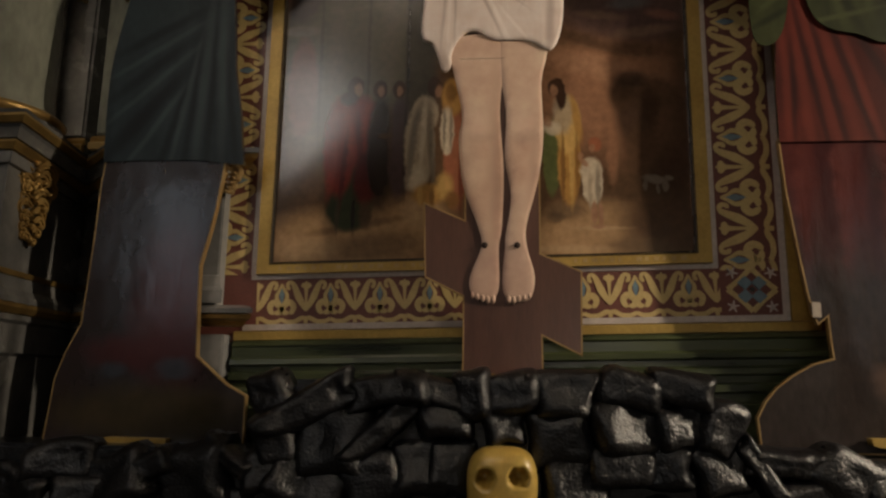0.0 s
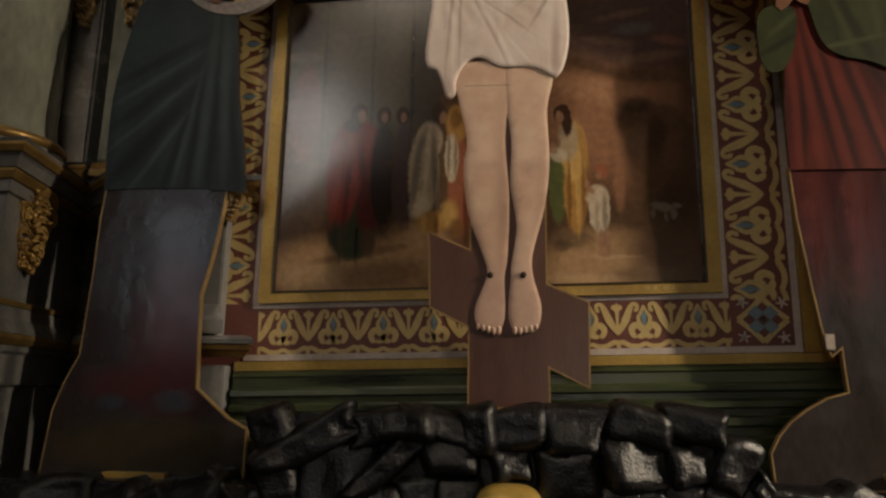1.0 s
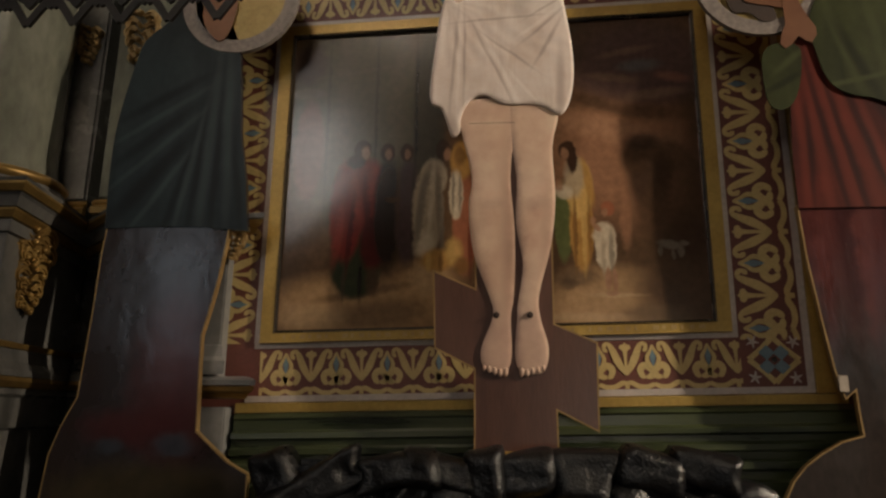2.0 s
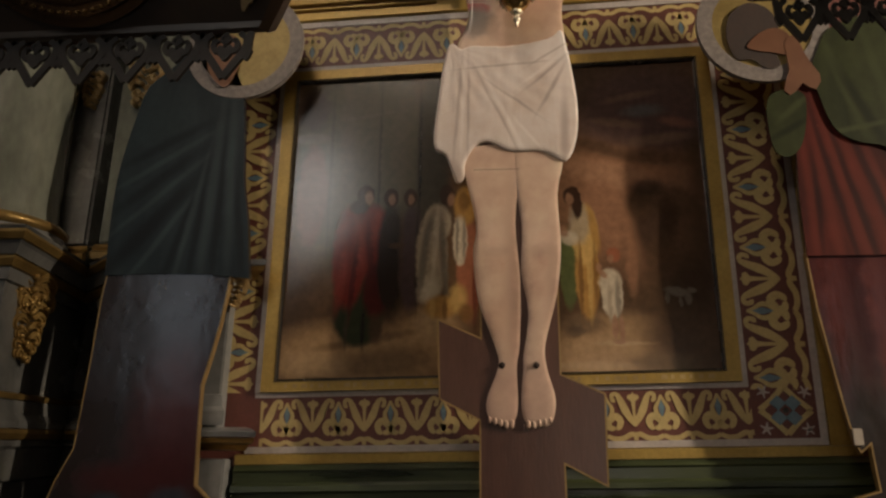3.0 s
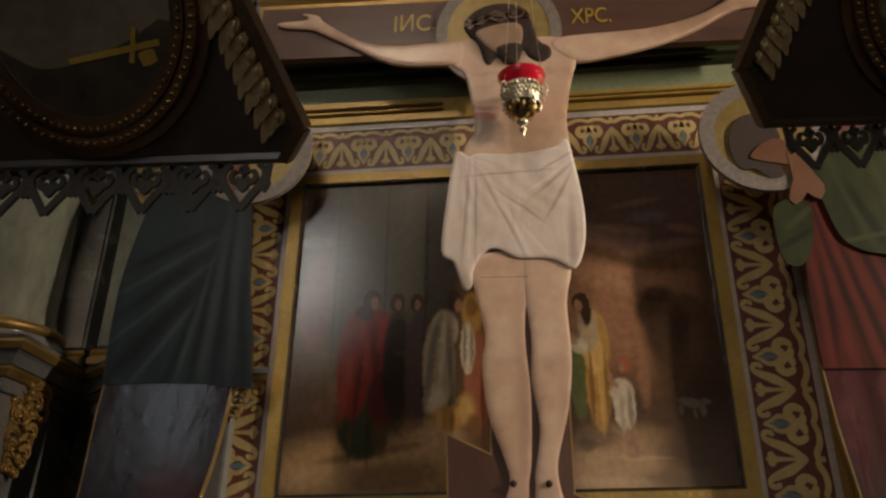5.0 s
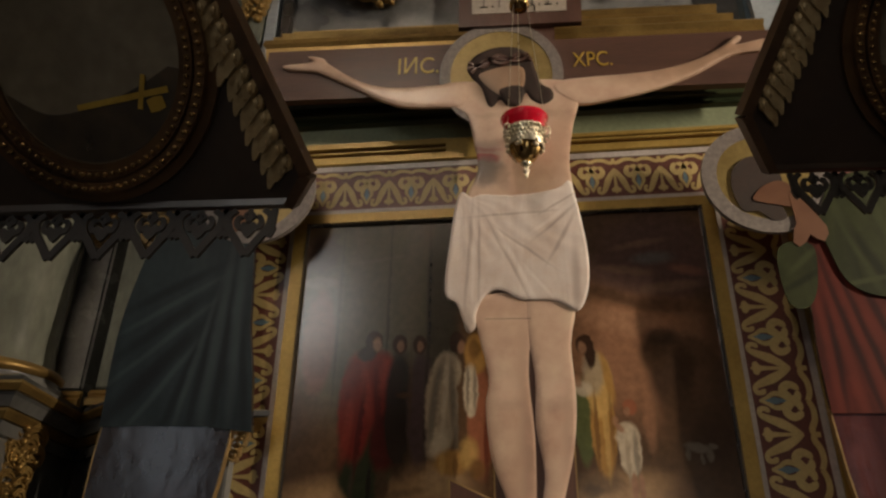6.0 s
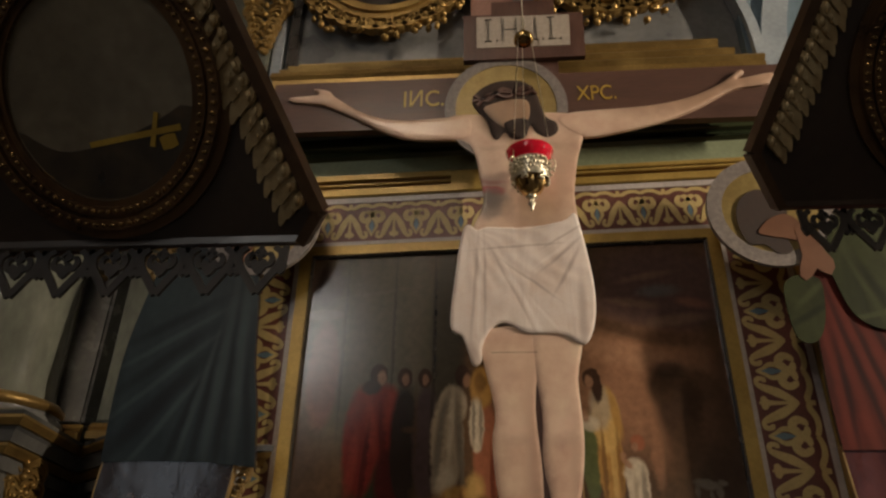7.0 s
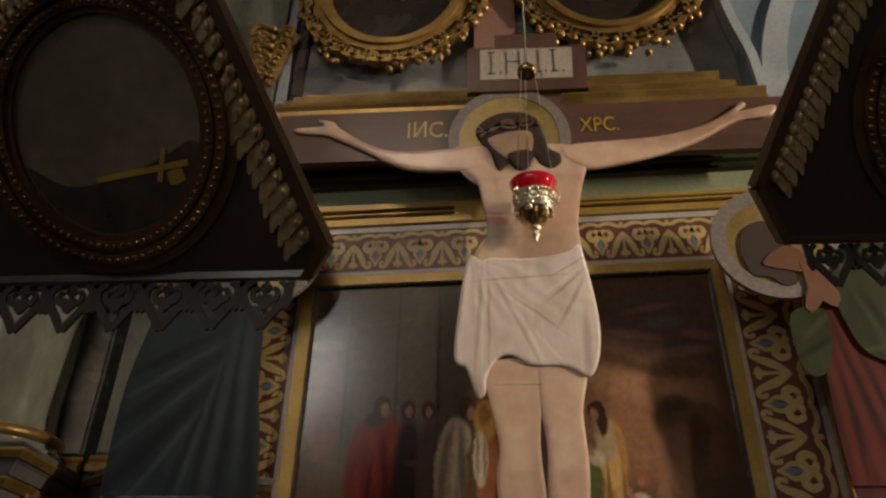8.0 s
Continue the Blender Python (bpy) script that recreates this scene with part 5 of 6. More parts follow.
slab(bm, [(-1.226, 1.716), (-1.10, 1.721), (-0.90, 1.718)] + smooth([(-0.752, 1.701), (-0.765, 1.80), (-0.772, 1.868), (-0.80, 2.02), (-0.807, 2.10), (-0.82, 2.25), (-0.835, 2.36),
     (-0.87, 2.44), (-0.88, 2.53), (-0.95, 2.60), (-1.04, 2.57), (-1.08, 2.46), (-1.165, 2.38), (-1.195, 2.275), (-1.227, 2.090), (-1.234, 1.933), (-1.226, 1.716)], 3, False)[:-1],
     BF - 0.006, BB - 0.006, 0, 0, 1)
part("upper_panel", bm, (ROBE_TEAL, BOARD_DARK), left_board, "teal robed upper panel")
drape = Brush(ROBE_TEAL, 0.012, 9)
TEAL_DEEP, TEAL_LIT = (0.004, 0.005, 0.007), (0.040, 0.058, 0.062)
for x, z, rx, rz, turn, c in ((-1.06, 2.17, 0.016, 0.16, 62, TEAL_DEEP), (-1.08, 2.10, 0.010, 0.15, 58, TEAL_LIT), (-1.08, 2.04, 0.018, 0.17, 52, TEAL_DEEP), (-1.08, 1.98, 0.010, 0.18, 48, TEAL_LIT),
                              (-1.06, 1.92, 0.020, 0.19, 40, TEAL_DEEP), (-1.05, 1.85, 0.010, 0.19, 34, TEAL_LIT), (-1.13, 1.84, 0.03, 0.14, 42, TEAL_DEEP), (-0.99, 1.86, 0.014, 0.22, 16, TEAL_DEEP),
                              (-0.965, 1.90, 0.010, 0.24, 10, TEAL_LIT), (-0.935, 1.90, 0.012, 0.26, 5, TEAL_DEEP), (-0.905, 1.98, 0.016, 0.30, 2, TEAL_LIT), (-0.875, 1.92, 0.010, 0.28, 0, TEAL_DEEP),
                              (-0.845, 2.02, 0.016, 0.28, -3, TEAL_LIT), (-0.80, 1.86, 0.012, 0.18, -8, TEAL_DEEP)):
    drape.stroke(x, z, rx, rz, c, 0.75, 0.75, turn)
drape.done()
bm = bmesh.new()
ring(bm, -0.843, 2.525, 0.0, 0.0, 0.158, 0.158, BF - 0.006, BF + 0.006)
part("halo", bm, HALO_GOLD, left_board, "gold painted halo disc")
bm = bmesh.new()
ring(bm, -0.843, 2.525, 0.158, 0.158, 0.204, 0.204, BF - 0.009, BF + 0.008)
part("halo_rim", bm, HALO_RIM, left_board, "pale grey halo rim")
bm = bmesh.new()
slab(bm, smooth([(-0.96, 2.43), (-0.90, 2.36), (-0.86, 2.42), (-0.85, 2.52), (-0.90, 2.56), (-0.96, 2.52)], 4), BF - 0.0165, BF - 0.0142)
part("flesh_patch", bm, FLESH_DIM, left_board)

right_board = thing("painted_board", "cut-out painted board with red and green robed form", "painted board")
bm = bmesh.new()
slab(bm, [(0.915, 1.78), (0.902, 1.76), (0.912, 1.60), (0.935, 1.413), (0.952, 1.29), (0.963, 1.235), (0.974, 1.205), (1.002, 1.228), (1.004, 1.17), (1.008, 1.112), (0.95, 1.095),
          (0.894, 1.063), (0.85, 1.03), (0.815, 0.990), (0.790, 0.943), (0.796, 0.85), (1.42, 0.85), (1.42, 1.2), (1.36, 1.78)], BF, BB, 0.0045, 0, 1)
part("lower_panel", bm, (BOARD_GREY, GILT_EDGE), right_board, "grey varnished lower panel with gilt edge")
dye = Brush(BOARD_GREY)
dye.stroke(1.12, 1.72, 0.34, 0.28, (0.075, 0.017, 0.015), 0.6, 0.95)
for x, c in ((0.96, (0.10, 0.026, 0.022)), (1.03, (0.035, 0.010, 0.011)), (1.08, (0.10, 0.027, 0.023)), (1.16, (0.032, 0.010, 0.011)), (1.25, (0.08, 0.024, 0.022))):
    dye.stroke(x, 1.66, 0.022, 0.24, c, 0.7, 0.8)
dye.stroke(1.16, 1.05, 0.05, 0.04, (0.11, 0.07, 0.055), 0.6, 0.7)
dye.done()
bm = bmesh.new()
slab(bm, [(0.905, 1.752), (1.10, 1.753)] + smooth([(1.40, 1.752), (1.40, 2.05), (1.34, 2.30), (1.10, 2.36), (0.96, 2.36), (0.91, 2.30), (0.915, 2.10), (0.905, 1.92), (0.905, 1.752)], 4, False)[:-1],
     BF - 0.006, BB - 0.012, 0, 0, 1)
part("upper_panel", bm, (ROBE_RED, BOARD_GREY), right_board, "red robed upper panel")
drape = Brush(ROBE_RED, 0.012, 9)
RED_DEEP, RED_LIT = (0.020, 0.003, 0.003), (0.125, 0.022, 0.013)
drape.stroke(1.28, 1.98, 0.15, 0.40, (0.050, 0.006, 0.004), 0.5, 0.9, -14)
for x, z, rx, rz, turn, c in ((0.935, 1.92, 0.012, 0.22, 0, RED_LIT), (0.957, 1.94, 0.008, 0.16, 2, RED_DEEP), (0.985, 1.92, 0.014, 0.26, -4, RED_LIT), (1.012, 1.95, 0.008, 0.30, -9, RED_DEEP),
                              (1.035, 1.98, 0.014, 0.30, -10, RED_LIT), (1.065, 1.92, 0.009, 0.27, -11, RED_DEEP), (1.085, 1.97, 0.016, 0.28, -13, RED_LIT), (1.125, 1.95, 0.010, 0.26, -15, RED_DEEP),
                              (1.16, 1.90, 0.012, 0.20, -14, RED_LIT), (1.20, 2.0, 0.012, 0.22, -24, RED_DEEP), (1.28, 2.0, 0.010, 0.18, -48, (0.11, 0.018, 0.010)), (1.30, 1.90, 0.012, 0.18, -42, RED_DEEP)):
    drape.stroke(x, z, rx, rz, c, 0.75, 0.8, turn)
drape.done()
bm = bmesh.new()
slab(bm, smooth([(1.018, 2.423), (1.062, 2.492), (1.188, 2.537), (1.351, 2.509), (1.274, 2.089), (1.147, 2.093), (1.070, 2.114), (1.026, 2.161), (1.002, 2.257), (0.990, 2.345)], 4), BF - 0.0125, BF - 0.0102)
slab(bm, smooth([(0.845, 2.244), (0.889, 2.281), (0.954, 2.268), (0.955, 2.192), (0.931, 2.100), (0.893, 2.060), (0.854, 2.074), (0.841, 2.139)], 4), BF - 0.0135, BF - 0.0105)
part("green_patch", bm, ROBE_GREEN, right_board, "green cloak")
drape = Brush(ROBE_GREEN, 0.012, 9)
for x, z, rx, rz, turn, c in ((0.90, 2.15, 0.010, 0.07, 60, (0.010, 0.012, 0.005)), (0.92, 2.22, 0.010, 0.06, 50, (0.055, 0.062, 0.024)), (1.08, 2.28, 0.014, 0.16, -14, (0.055, 0.062, 0.024)),
                              (1.12, 2.22, 0.016, 0.14, -22, (0.010, 0.012, 0.005)), (1.18, 2.32, 0.014, 0.18, -8, (0.050, 0.058, 0.022)), (1.26, 2.25, 0.03, 0.14, 20, (0.012, 0.014, 0.006)),
                              (1.10, 2.15, 0.008, 0.12, 78, (0.055, 0.062, 0.024))):
    drape.stroke(x, z, rx, rz, c, 0.75, 0.8, turn)
drape.done()
bm = bmesh.new()
ring(bm, 0.862, 2.519, 0.0, 0.0, 0.155, 0.155, BF - 0.006, BF + 0.006)
part("halo", bm, HALO_GOLD, right_board, "gold painted halo disc")
bm = bmesh.new()
ring(bm, 0.862, 2.519, 0.155, 0.155, 0.203, 0.203, BF - 0.009, BF + 0.008)
part("halo_rim", bm, HALO_RIM, right_board, "pale grey halo rim")
bm = bmesh.new()
slab(bm, smooth([(0.748, 2.497), (0.767, 2.559), (0.824, 2.598), (0.883, 2.574), (0.910, 2.510), (0.891, 2.429), (0.900, 2.369), (0.857, 2.360), (0.818, 2.392), (0.775, 2.394), (0.754, 2.435)], 4), BF - 0.0115, BF - 0.0095)
part("dark_patch", bm, HAIR, right_board)
bm = bmesh.new()
slab(bm, smooth([(0.806, 2.437), (0.846, 2.482), (0.900, 2.500), (0.939, 2.467), (0.927, 2.407), (0.880, 2.413), (0.838, 2.421)], 4), BF - 0.0145, BF - 0.0096)
slab(bm, [(0.918, 2.444), (0.934, 2.468), (0.953, 2.471), (0.966, 2.442), (0.975, 2.405), (0.993, 2.365), (1.011, 2.332), (1.011, 2.305), (0.994, 2.279), (0.975, 2.287), (0.957, 2.303), (0.937, 2.277), (0.915, 2.262), (0.900, 2.278), (0.908, 2.313), (0.923, 2.348), (0.921, 2.388)], BF - 0.0155, BF - 0.0097)
part("flesh_patch", bm, FLESH_DIM, right_board)
bm = bmesh.new()
box(bm, 0.957, 0.985, BF - 0.006, BF - 0.0008, 1.225, 1.272, 0.003)
part("clip", bm, SIGN_WHITE, right_board, "small white clip on the board's edge")
for x0, x1, z in ((-1.11, -0.92, 0.846), (1.075, 1.25, 0.893)):
    bm = bmesh.new()
    slab(bm, smooth([(x0, z), (x0 + 0.02, z + 0.004), (x1 - 0.02, z + 0.003), (x1, z), (x1 - 0.02, z - 0.02), (x0 + 0.02, z - 0.02)], 3), 1.875, 1.905)
    tagged(part("wedge", bm, GOLD_PAINT), "small gold painted wedge at the foot of a board", "wedge")

# ---- black rock mound ----
mound = thing("rock_mound", "mound of glossy black painted rocks", "rock mound")
bm = bmesh.new()
box(bm, -0.53, 0.60, 1.795, 1.98, 0.0, 1.030, 0.018)
box(bm, -2.0, 2.0, 1.792, 1.985, 0.0, 0.835, 0.01)
part("core", bm, BLACK_ROCK, mound, "black painted core with flat top ledges")


def rock(cx, cz, sx, sz, seed, turn=0.0, depth=0.05, y=1.80):
    """A moulded, thickly painted stone: a bulging front with a worn uneven face and rounded corners."""
    rnd = random.Random(seed)
    sx, sz, turn = sx * rnd.uniform(1.05, 1.22), sz * rnd.uniform(1.05, 1.22), turn + rnd.uniform(-13, 13)
    corners = []
    for u, v in ((-1, -1), (0, -1.04), (1, -1), (1.04, 0), (1, 1), (0, 1.04), (-1, 1), (-1.04, 0)):
        corners.append((u * rnd.uniform(0.78, 1.16) * sx / 2, v * rnd.uniform(0.78, 1.16) * sz / 2))
    c, q = math.cos(radians(-turn)), math.sin(radians(-turn))
    outline = smooth([(cx + u * c - v * q, cz + u * q + v * c) for u, v in corners], 3)
    tilt_x, tilt_z, shift = rnd.uniform(-0.45, 0.45), rnd.uniform(-0.1, 0.5), Vector((seed * 1.7, seed * 0.3, 0))

    def face(x, z):
        rough = [0.010 * noise.noise(Vector((a, b, 0)) * 13 + shift) + 0.0035 * noise.noise(Vector((a, b, 0)) * 42 + shift) for a, b in zip(x, z)]
        return np.array(rough) + tilt_x * (x - cx) - tilt_z * (z - cz)

    b = bmesh.new()
    slab(b, outline, y - 0.0005, y + 0.05)
    inflate(b, outline, y, depth, min(sx, sz) * 0.32, 0, min(sx, sz) / 15, face)
    return part("rock", b, BLACK_ROCK, mound)


TOP_ROCKS = ((-0.560, 0.967, 0.100, 0.149, -30), (-0.463, 0.960, 0.283, 0.087, -33), (-0.555, 0.860, 0.097, 0.106, 0), (-0.383, 0.849, 0.196, 0.186, 8), (-0.228, 0.928, 0.283, 0.072, -42), 
     (-0.234, 1.001, 0.196, 0.088, -15), (-0.116, 1.003, 0.187, 0.072, 15), (-0.076, 0.931, 0.139, 0.124, 0), (-0.007, 1.005, 0.102, 0.117, 0), (0.100, 1.001, 0.147, 0.101, 0),(0.244, 0.997, 0.156, 0.114, 2), (0.416, 1.012, 0.142, 0.098, -3), (0.559, 1.021, 0.140, 0.099, 5))
FACE_ROCKS = ((0.077, 0.911, 0.106, 0.088, 0), (0.227, 0.888, 0.167, 0.149, 0), (0.409, 0.927, 0.176, 0.147, 0), (0.546, 0.918, 0.131, 0.102, 0), (0.650, 0.914, 0.100, 0.143, 15), 
     (0.388, 0.814, 0.161, 0.105, 4), (0.513, 0.815, 0.107, 0.107, 0), (0.649, 0.807, 0.142, 0.128, -8), (-0.289, 0.763, 0.155, 0.130, -30), (-0.151, 0.793, 0.154, 0.148, 10),(-0.428, 0.735, 0.172, 0.140, 10), (0.270, 0.765, 0.147, 0.118, 0), (-0.067, 0.813, 0.122, 0.131, 0))
SHELF_ROCKS = ((-1.191, 0.789, 0.169, 0.098, -15), (-1.002, 0.748, 0.159, 0.153, -25), (-0.899, 0.794, 0.115, 0.072, -25), (-0.772, 0.752, 0.211, 0.162, 0), (-0.684, 0.812, 0.135, 0.058, 40),(-0.602, 0.781, 0.115, 0.096, -20), (-1.291, 0.713, 0.152, 0.118, 0), (-1.105, 0.706, 0.150, 0.100, 0), (-0.516, 0.765, 0.105, 0.111, 20))
END_ROCKS = ((0.817, 0.831, 0.210, 0.081, -6), (0.954, 0.807, 0.155, 0.110, 35), (0.741, 0.818, 0.051, 0.147, -25), (1.038, 0.796, 0.123, 0.101, 0), (0.846, 0.757, 0.181, 0.086, 0))
for k, (rows, depth, y) in enumerate(((TOP_ROCKS, 0.050, 1.800), (FACE_ROCKS, 0.045, 1.798), (SHELF_ROCKS, 0.045, 1.796), (END_ROCKS, 0.045, 1.796))):
    for i, (cx, cz, sx, sz, turn) in enumerate(rows):
        rock(cx, cz, sx, sz, 40 * k + i, turn, depth, y - 0.004 * (i % 3))
random.seed(21)
for row, z in enumerate((0.645, 0.545, 0.44, 0.33, 0.22, 0.10)):
    for i in range(13):
        cx = -1.5 + 3.0 * (i + 0.5 * (row % 2) + 0.25) / 13
        rock(cx, z, 0.25 + random.uniform(-0.03, 0.03), 0.125, 900 + 20 * row + i, random.uniform(-18, 18), 0.045, 1.797)

# carved skull ornament, one plain mesh
bm = bmesh.new()
bmesh.ops.create_icosphere(bm, subdivisions=5, radius=1.0)
SK = Vector((0.075, 1.735, 0.765))
for v in bm.verts:
    c = v.co
    k = (abs(c.x) ** 3.2 + abs(c.y) ** 3.2 + abs(c.z) ** 3.2) ** (-1 / 3.2)
    p = c * k
    p = Vector((p.x * 0.092 * (1 - 0.08 * max(0, -p.z)), p.y * 0.075, p.z * 0.102))
    for hx, hz, r in ((-0.042, 0.028, 0.025), (0.042, 0.032, 0.027), (0.004, -0.042, 0.017)):
        d = math.hypot(p.x - hx, (p.z - hz) * 1.1)
        if c.y < 0 and d < r:
            p.y += 0.062 * (1 - (d / r) ** 2) ** 0.5
    v.co = SK + p
for f in bm.faces:
    f.smooth = True
tagged(part("skull_ornament", bm, BONE), "yellowed carved skull ornament set among the black rocks", "ornament")


# ---- oval frames above ----
def carved_oval(cx, cz, seed, label):
    oval = thing("oval_frame", label, "picture frame", group="oval frames")
    A, B, Y = 0.30, 0.36, WALL + 0.06
    b = bmesh.new()
    ring(b, cx, cz, 0.0, 0.0, A + 0.01, B + 0.01, Y - 0.01, Y + 0.04)
    part("picture", b, OIL_DARK, oval, "dark shaded oval picture")
    b = bmesh.new()
    for i, (r0, r1, o) in enumerate(((0.0, 0.028, 0.035), (0.026, 0.055, 0.055), (0.053, 0.085, 0.04), (0.083, 0.10, 0.025))):
        ring(b, cx, cz, A + r0, B + r0, A + r1, B + r1, Y - o, Y + 0.04, 72)
    part("gilt_ring", b, GOLD, oval, "gilded stepped oval moulding")
    rnd = random.Random(seed)
    b = bmesh.new()
    for i in range(150):
        t = 2 * math.pi * i / 150 + rnd.uniform(-0.02, 0.02)
        grow = 1.0 + 0.75 * max(0, -math.sin(t)) ** 3
        r = rnd.uniform(0.10, 0.10 + 0.072 * grow)
        blob(b, (cx + (A + r) * math.cos(t), Y - 0.022 - rnd.uniform(0, 0.02), cz + (B + r) * math.sin(t)),
             (rnd.uniform(0.012, 0.024), 0.02, rnd.uniform(0.012, 0.024)), i + seed, 1, 0.5)
    for i in range(44):
        t = 2 * math.pi * i / 44
        pts = []
        for j in range(5):
            q = t + 0.09 * j * (1 if i % 2 else -1)
            rr = 0.105 + 0.045 * math.sin(j * 0.9)
            pts.append((cx + (A + rr) * math.cos(q), cz + (B + rr) * math.sin(q)))
        ribbon(b, pts, [0.02, 0.026, 0.012], Y - 0.05, Y - 0.01, 3)
    part("carved_wreath", b, GOLD, oval, "gilded carved leaf wreath")


carved_oval(-0.507, 4.085, 5, "oval picture in a gilded carved wreath frame")
carved_oval(0.492, 4.125, 50, "oval picture in a gilded carved wreath frame")
bm = bmesh.new()
leafy(bm, -1.055, 3.66, 0.17, 0.34, WALL + 0.055, 8, 18)
tagged(part("carved_ornament", bm, GOLD), "gilded carved leaf clump on the upper wall", "ornament", kind="stuff")


# ---- leaning processional banners ----
def gonfalon(cx, y0, z0, half, half_low, top_half, corner, pole_x, drop, lean, side, near, label):
    """A leaning dark panel with gilt leaf edges, an oval picture and a pierced valance hanging from its foot."""
    ban = thing("gonfalon", label, "banner", (cx, y0, z0), group="banners")
    tilt = pose(0, 0, 0, lean)
    H = 0.80

    def add(nm, b, m, text="", up=None):
        bmesh.ops.transform(b, matrix=tilt, verts=b.verts)
        return part(nm, b, m, up or ban, text)

    b = bmesh.new()
    slab(b, [(-half_low, 0), (half_low, 0), (half, corner), (top_half, H), (-top_half, H), (-half, corner)], 0.0, 0.03)
    add("panel", b, BANNER_DARK, "dark stained panel")
    edge = lambda s, f: (s * (half + (top_half - half) * f), corner + (H - corner) * f)
    for s in (-1, 1):
        b = bmesh.new()
        ribbon(b, [edge(s, 0), edge(s, 0.5), edge(s, 1)], [0.022, 0.020], -0.012, 0.032, 6)
        ribbon(b, [(s * half_low * 0.98, -0.012), edge(s, 0)], [0.018, 0.02], -0.012, 0.034, 3)
        add("edge_rail", b, mat("rail_brown_gilt", (0.10, 0.052, 0.022), 0.4, 0.3, (0.05, 0.025, 0.012), 9, 60, 0.2, 30, 0.002), "worn brown-gold rail")
        b = bmesh.new()
        rr = random.Random(int(cx * 100) + s)
        for i in range(30):
            f = (i + 0.5) / 30
            x, z = edge(s, f)
            x -= s * 0.022
            g = rr.uniform(1.15, 1.5)
            for lift, k in ((0.0, 1.0), (0.006, 0.62)):
                ribbon(b, [(x + s * 0.004, z + 0.026 * k), (x - s * 0.008 * k, z + 0.010), (x - s * 0.022 * g * k, z - 0.006), (x - s * 0.030 * g * k, z - 0.034 * k)],
                       [0.006 * k, 0.020 * g * k, 0.022 * k, 0.004], -0.008 - lift - rr.uniform(0, 0.004), -0.0005 - lift, 3)
            blob(b, (x - s * 0.006, -0.014, z + 0.010), (0.006, 0.007, 0.012), i, 1, 0.5)
            blob(b, (x - s * 0.016, -0.013, z - 0.006), (0.004, 0.005, 0.010), i + 50, 1, 0.5)
        add("leaf_trim", b, LEAF_GILT, "carved gilt leaf trim")
    # oval picture
    ox, oz, A, B = -0.012, 0.262, 0.168, 0.188
    b = bmesh.new()
    ring(b, ox, oz, 0, 0, A, B, -0.004, 0.004, 72)
    pic = add("oval_picture", b, OVAL_SKY, "dusky oval landscape picture")
    b = bmesh.new()
    for r0, r1, o in ((0.0, 0.012, 0.012), (0.011, 0.026, 0.020), (0.025, 0.034, 0.012), (0.033, 0.050, 0.024), (0.049, 0.068, 0.010)):
        ring(b, ox, oz, A + r0, B + r0, A + r1, B + r1, -o, 0.002, 72)
    ov = add("oval_moulding", b, mat("oval_moulding_brown", (0.17, 0.09, 0.035), 0.3, 0.45, (0.04, 0.02, 0.01), 9, 60, 0.2, 30, 0.002), "brown-gold oval moulding")
    b = bmesh.new()
    for i in range(84):
        t = 2 * math.pi * i / 84
        blob(b, (ox + (A + 0.018) * math.cos(t), -0.021, oz + (B + 0.018) * math.sin(t)), (0.0050, 0.004, 0.0050), i, 1, 0.3)
        blob(b, (ox + (A + 0.042) * math.cos(t + 0.03), -0.025, oz + (B + 0.042) * math.sin(t + 0.03)), (0.0065, 0.004, 0.0045), i + 90, 1, 0.5)
    tagged(add("beading", b, mat("bead_bronze", (0.36, 0.22, 0.08), 0.25, 0.7, (0.07, 0.04, 0.015), 9), "gilt beading"), kind="stuff")
    b = bmesh.new()
    ang = [radians(a) for a in range(200, 352, 6)]
    slab(b, [(ox + A * 0.985 * math.cos(t), oz + B * 0.985 * math.sin(t)) for t in ang]
         + smooth([(ox + A * 0.93, oz - 0.02), (ox + A * 0.5, oz - 0.06), (ox, oz - 0.09), (ox - A * 0.5, oz - 0.10), (ox - A * 0.93, oz - 0.06)], 4, False)[1:-1], -0.0055, -0.0035)
    add("painted_ground", b, OVAL_EARTH, "", pic)
    if side < 0:
        b = bmesh.new()
        q = (ox + A * 0.62, oz - 0.075)
        ribbon(b, [(q[0] - 0.13, q[1] - 0.016), (q[0] + 0.035, q[1] + 0.010)], [0.010, 0.011], -0.0075, -0.0052, 2)
        ribbon(b, [(q[0] - 0.018, q[1] - 0.022), (q[0] - 0.006, q[1] + 0.036)], [0.009, 0.008], -0.0074, -0.0052, 2)
        ribbon(b, [(q[0] - 0.002, q[1] - 0.018), (q[0] + 0.012, q[1] - 0.014), (q[0] + 0.026, q[1] - 0.010)], [0.022, 0.026, 0.02], -0.0073, -0.0052, 3)
        add("painted_cross", b, OVAL_YELLOW, "small yellow painted cross", pic)
    # pierced valance
    step = 0.0885
    n = int(2 * half_low / step)
    b = bmesh.new()
    box(b, -half_low, half_low, -0.004, 0.012, -0.012, 0.002, 0.001)
    S = step / 2
    rail = part("valance_rail", b, BANNER_DARK, ban, "thin dark rail")
    b = bmesh.new()
    w = 0.0135
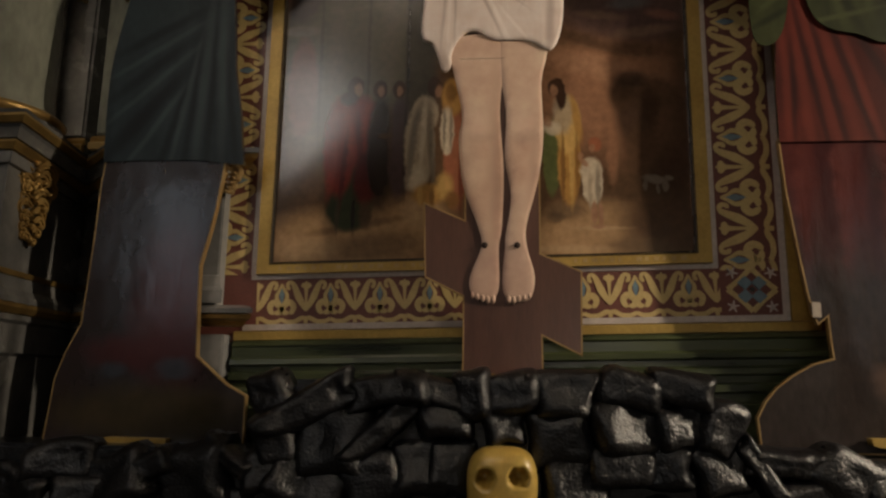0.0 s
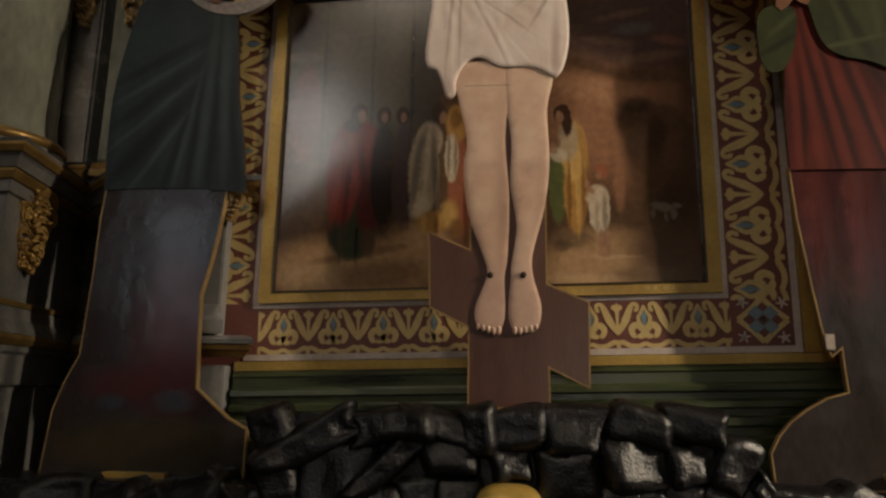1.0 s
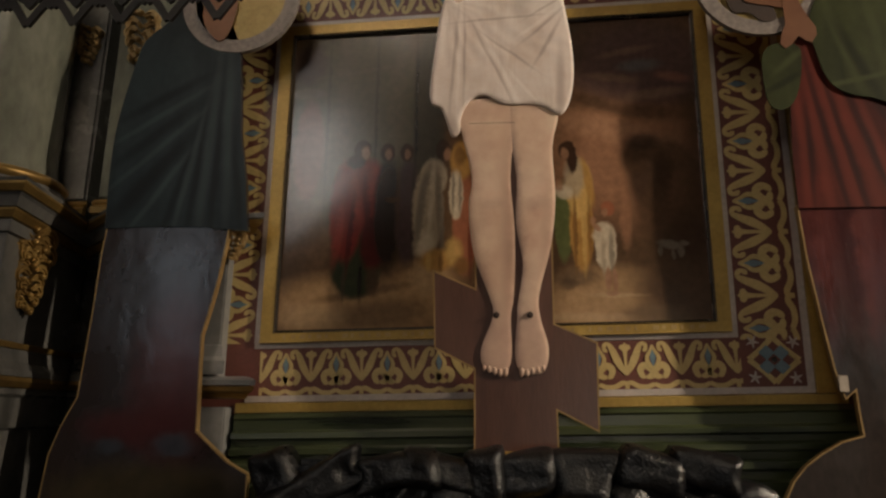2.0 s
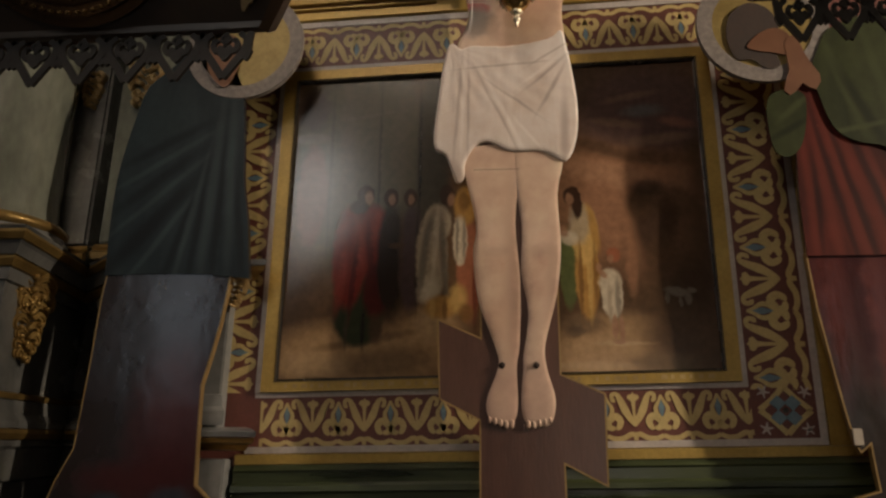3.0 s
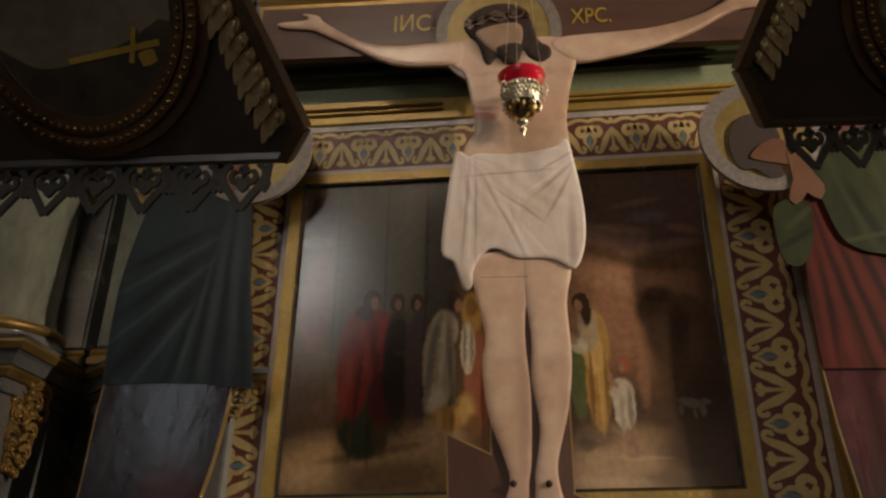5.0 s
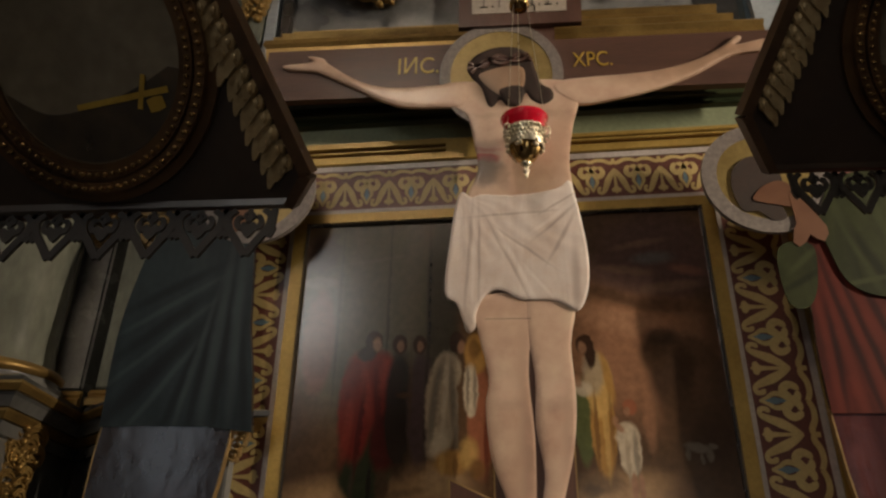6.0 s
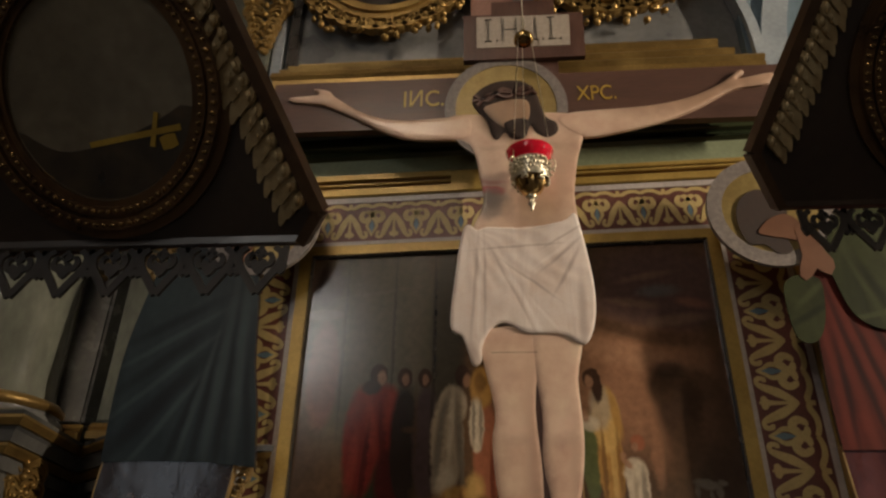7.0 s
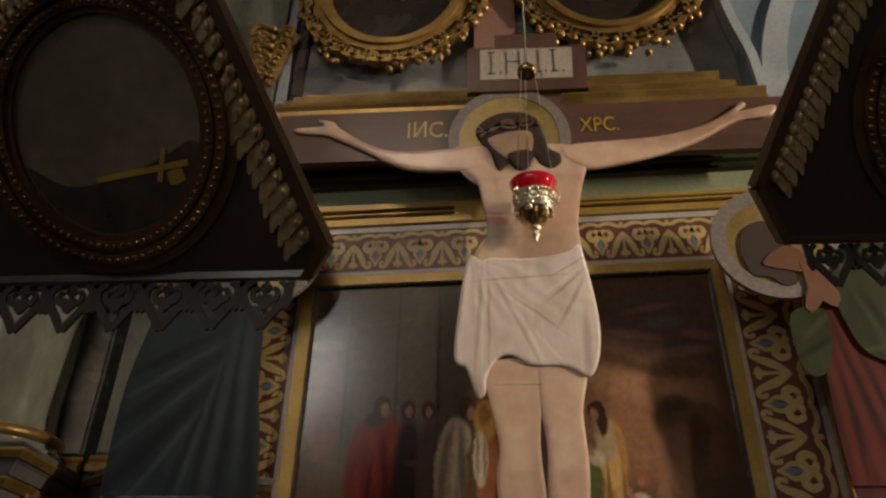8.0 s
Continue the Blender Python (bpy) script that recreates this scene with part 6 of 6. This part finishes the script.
    for s in (-1, 1):
        ribbon(b, [(0, -0.112), (s * S * 0.38, -0.082), (s * S * 0.80, -0.050), (s * S * 0.86, -0.025), (s * S * 0.55, -0.010)], [w, w * 1.1, w, w * 0.8], -0.003, 0.003, 4)
        ribbon(b, [(s * S * 0.12, -0.040), (s * S * 0.34, -0.052), (s * S * 0.50, -0.040), (s * S * 0.42, -0.026), (s * S * 0.30, -0.030)], [w * 0.5, w * 0.8, w * 0.7, w * 0.6], -0.0032, 0.0028, 4)
        ribbon(b, [(s * S, -0.008), (s * S * 0.93, -0.036), (s * S, -0.056)], [w * 0.8, w, w * 0.5], -0.0028, 0.0032, 3)
        ribbon(b, [(s * S, -0.050), (s * S * 0.86, -0.070), (s * S * 0.74, -0.056)], [w * 0.8, w * 0.7, w * 0.5], -0.0026, 0.0034, 3)
    slab(b, smooth([(0, -0.074), (0.015, -0.052), (0.010, -0.038), (0, -0.044), (-0.010, -0.038), (-0.015, -0.052)], 3), -0.0034, 0.0026)
    ribbon(b, [(0, -0.008), (0, -0.040)], [w * 0.55, w * 0.55], -0.0024, 0.0036, 2)
    ring(b, 0, -0.024, 0.006, 0.006, 0.011, 0.011, -0.0036, 0.0024, 12)
    first = part("heart_pendant", b, mat("fret_dark_bronze", (0.018, 0.012, 0.008), 0.55, 0.2, (0.010, 0.007, 0.005), 20, 80, 0.2, 60, 0.001), rail)
    for i in range(n):
        q = first if i == 0 else new("heart_pendant", first.data)
        q.parent = rail
        q.location = (near + side * i * step, 0.004, -0.010 * drop)
        q.scale = (1, 1, drop)
    # pole behind
    b = bmesh.new()
    tube(b, [(pole_x, 0.04, -z0), (pole_x, 0.04, 0.02)], 0.018, 12)
    tube(b, [(pole_x, 0.04, 0.0), (pole_x * 0.5, 0.04, 0.0), (0, 0.035, 0.01)], 0.010, 8)
    part("pole", b, WOOD, ban, "brown wooden pole with a bracket")
    return ban


gonfalon(-0.70, 0.93, 1.93, 0.356, 0.326, 0.06, 0.042, -0.40, 0.86, 38, -1, 0.252, "dark leaning church banner with oval landscape and pierced valance")
gonfalon(0.92, 1.172, 2.115, 0.424, 0.37, 0.18, 0.105, 0.46, 0.92, 38, 1, -0.285, "dark leaning church banner with gilt leaf edge and pierced valance")


# ---- hanging oil lamp ----
lamp = thing("hanging_lamp", "hanging oil lamp with ruby glass and silver filigree on chains", "oil lamp", (-0.002, 0, -0.016))
LX, LY = 0.083, 1.80
bm = bmesh.new()
lathe(bm, [(0.034, -0.070), (0.046, -0.050), (0.055, -0.025), (0.069, -0.002), (0.080, 0.020), (0.078, 0.021), (0.066, 0.0), (0.052, -0.023), (0.043, -0.048), (0.032, -0.066)], (LX, LY, 2.70))
part("glass_cup", bm, GLASS_RED, lamp, "ruby red glass cup")
bm = bmesh.new()
lathe(bm, [(0.006, -0.150), (0.018, -0.146), (0.034, -0.132), (0.047, -0.110), (0.054, -0.085), (0.055, -0.070), (0.053, -0.071), (0.051, -0.086), (0.032, -0.128), (0.004, -0.146)], (LX, LY, 2.70))
part("bowl", bm, BRASS, lamp, "polished brass bowl")
bm = bmesh.new()
lathe(bm, [(0.002, -0.205), (0.006, -0.20), (0.004, -0.192), (0.010, -0.184), (0.013, -0.176), (0.006, -0.168), (0.012, -0.160), (0.020, -0.152), (0.014, -0.147), (0.004, -0.147)], (LX, LY, 2.70), 16)
part("finial", bm, SILVER, lamp)
bm = bmesh.new()
rnd = random.Random(31)
for k in range(5):
    for i in range(30):
        a = 2 * math.pi * (i + 0.5 * (k % 2)) / 30
        r = 0.0625 - 0.002 * k + rnd.uniform(-0.002, 0.004)
        if k > 2 and i % 5 > 1:
            continue
        blob(bm, (LX + r * math.cos(a), LY + r * math.sin(a), 2.664 - 0.017 * k + rnd.uniform(-0.003, 0.003)), (0.0075, 0.0075, 0.009), i + 40 * k, 1, 0.5)
lathe(bm, [(0.060, -0.095), (0.062, -0.088), (0.060, -0.030), (0.062, -0.024), (0.058, -0.026), (0.057, -0.092)], (LX, LY, 2.70))
part("filigree", bm, SILVER, lamp, "silver openwork band")
ARMS = [radians(a) for a in (-20, 100, 220)]
for a in ARMS:
    bm = bmesh.new()
    d = Vector((math.cos(a), math.sin(a), 0))
    c = Vector((LX, LY, 2.655)) + d * 0.073
    tube(bm, [c + d * 0.014 * math.cos(t) + Vector((0, 0, 0.020 * math.sin(t))) for t in [i * 0.6 - 1.5 for i in range(9)]], 0.0035, 6)
    tube(bm, [c + d * 0.008 * math.cos(t) + Vector((0, 0, -0.03 + 0.012 * math.sin(t))) for t in [i * 0.7 for i in range(8)]], 0.003, 6)
    part("bracket", bm, SILVER, lamp, "silver scroll bracket")
bm = bmesh.new()
lathe(bm, [(0.030, 0.0), (0.036, 0.004), (0.036, 0.022), (0.030, 0.032), (0.014, 0.042), (0.006, 0.052), (0.006, 0.060), (0.001, 0.062)], (LX, LY, 3.215), 24)
part("smoke_cap", bm, BRASS, lamp, "small brass cap gathering the chains")


def chain(p, q):
    b = bmesh.new()
    p, q = Vector(p), Vector(q)
    n = int((q - p).length / 0.0075)
    for i in range(n):
        a, c = p.lerp(q, i / n), p.lerp(q, (i + 1.25) / n)
        o = Vector((0.0014, 0, 0)) if i % 2 else Vector((0, 0.0014, 0))
        tube(b, [a, (a + c) / 2 + o, c], 0.0011, 4)
    part("chain", b, SILVER, lamp, "fine silver chain")


for a in ARMS:
    chain((LX + 0.074 * math.cos(a), LY + 0.074 * math.sin(a), 2.67), (LX + 0.028 * math.cos(a), LY + 0.028 * math.sin(a), 3.218))
bm = bmesh.new()
tube(bm, [(LX, LY, 3.275), (LX, LY, 4.8), (LX, LY, 6.6)], 0.0018, 6)
part("cord", bm, SILVER, lamp, "thin wire to the ceiling")
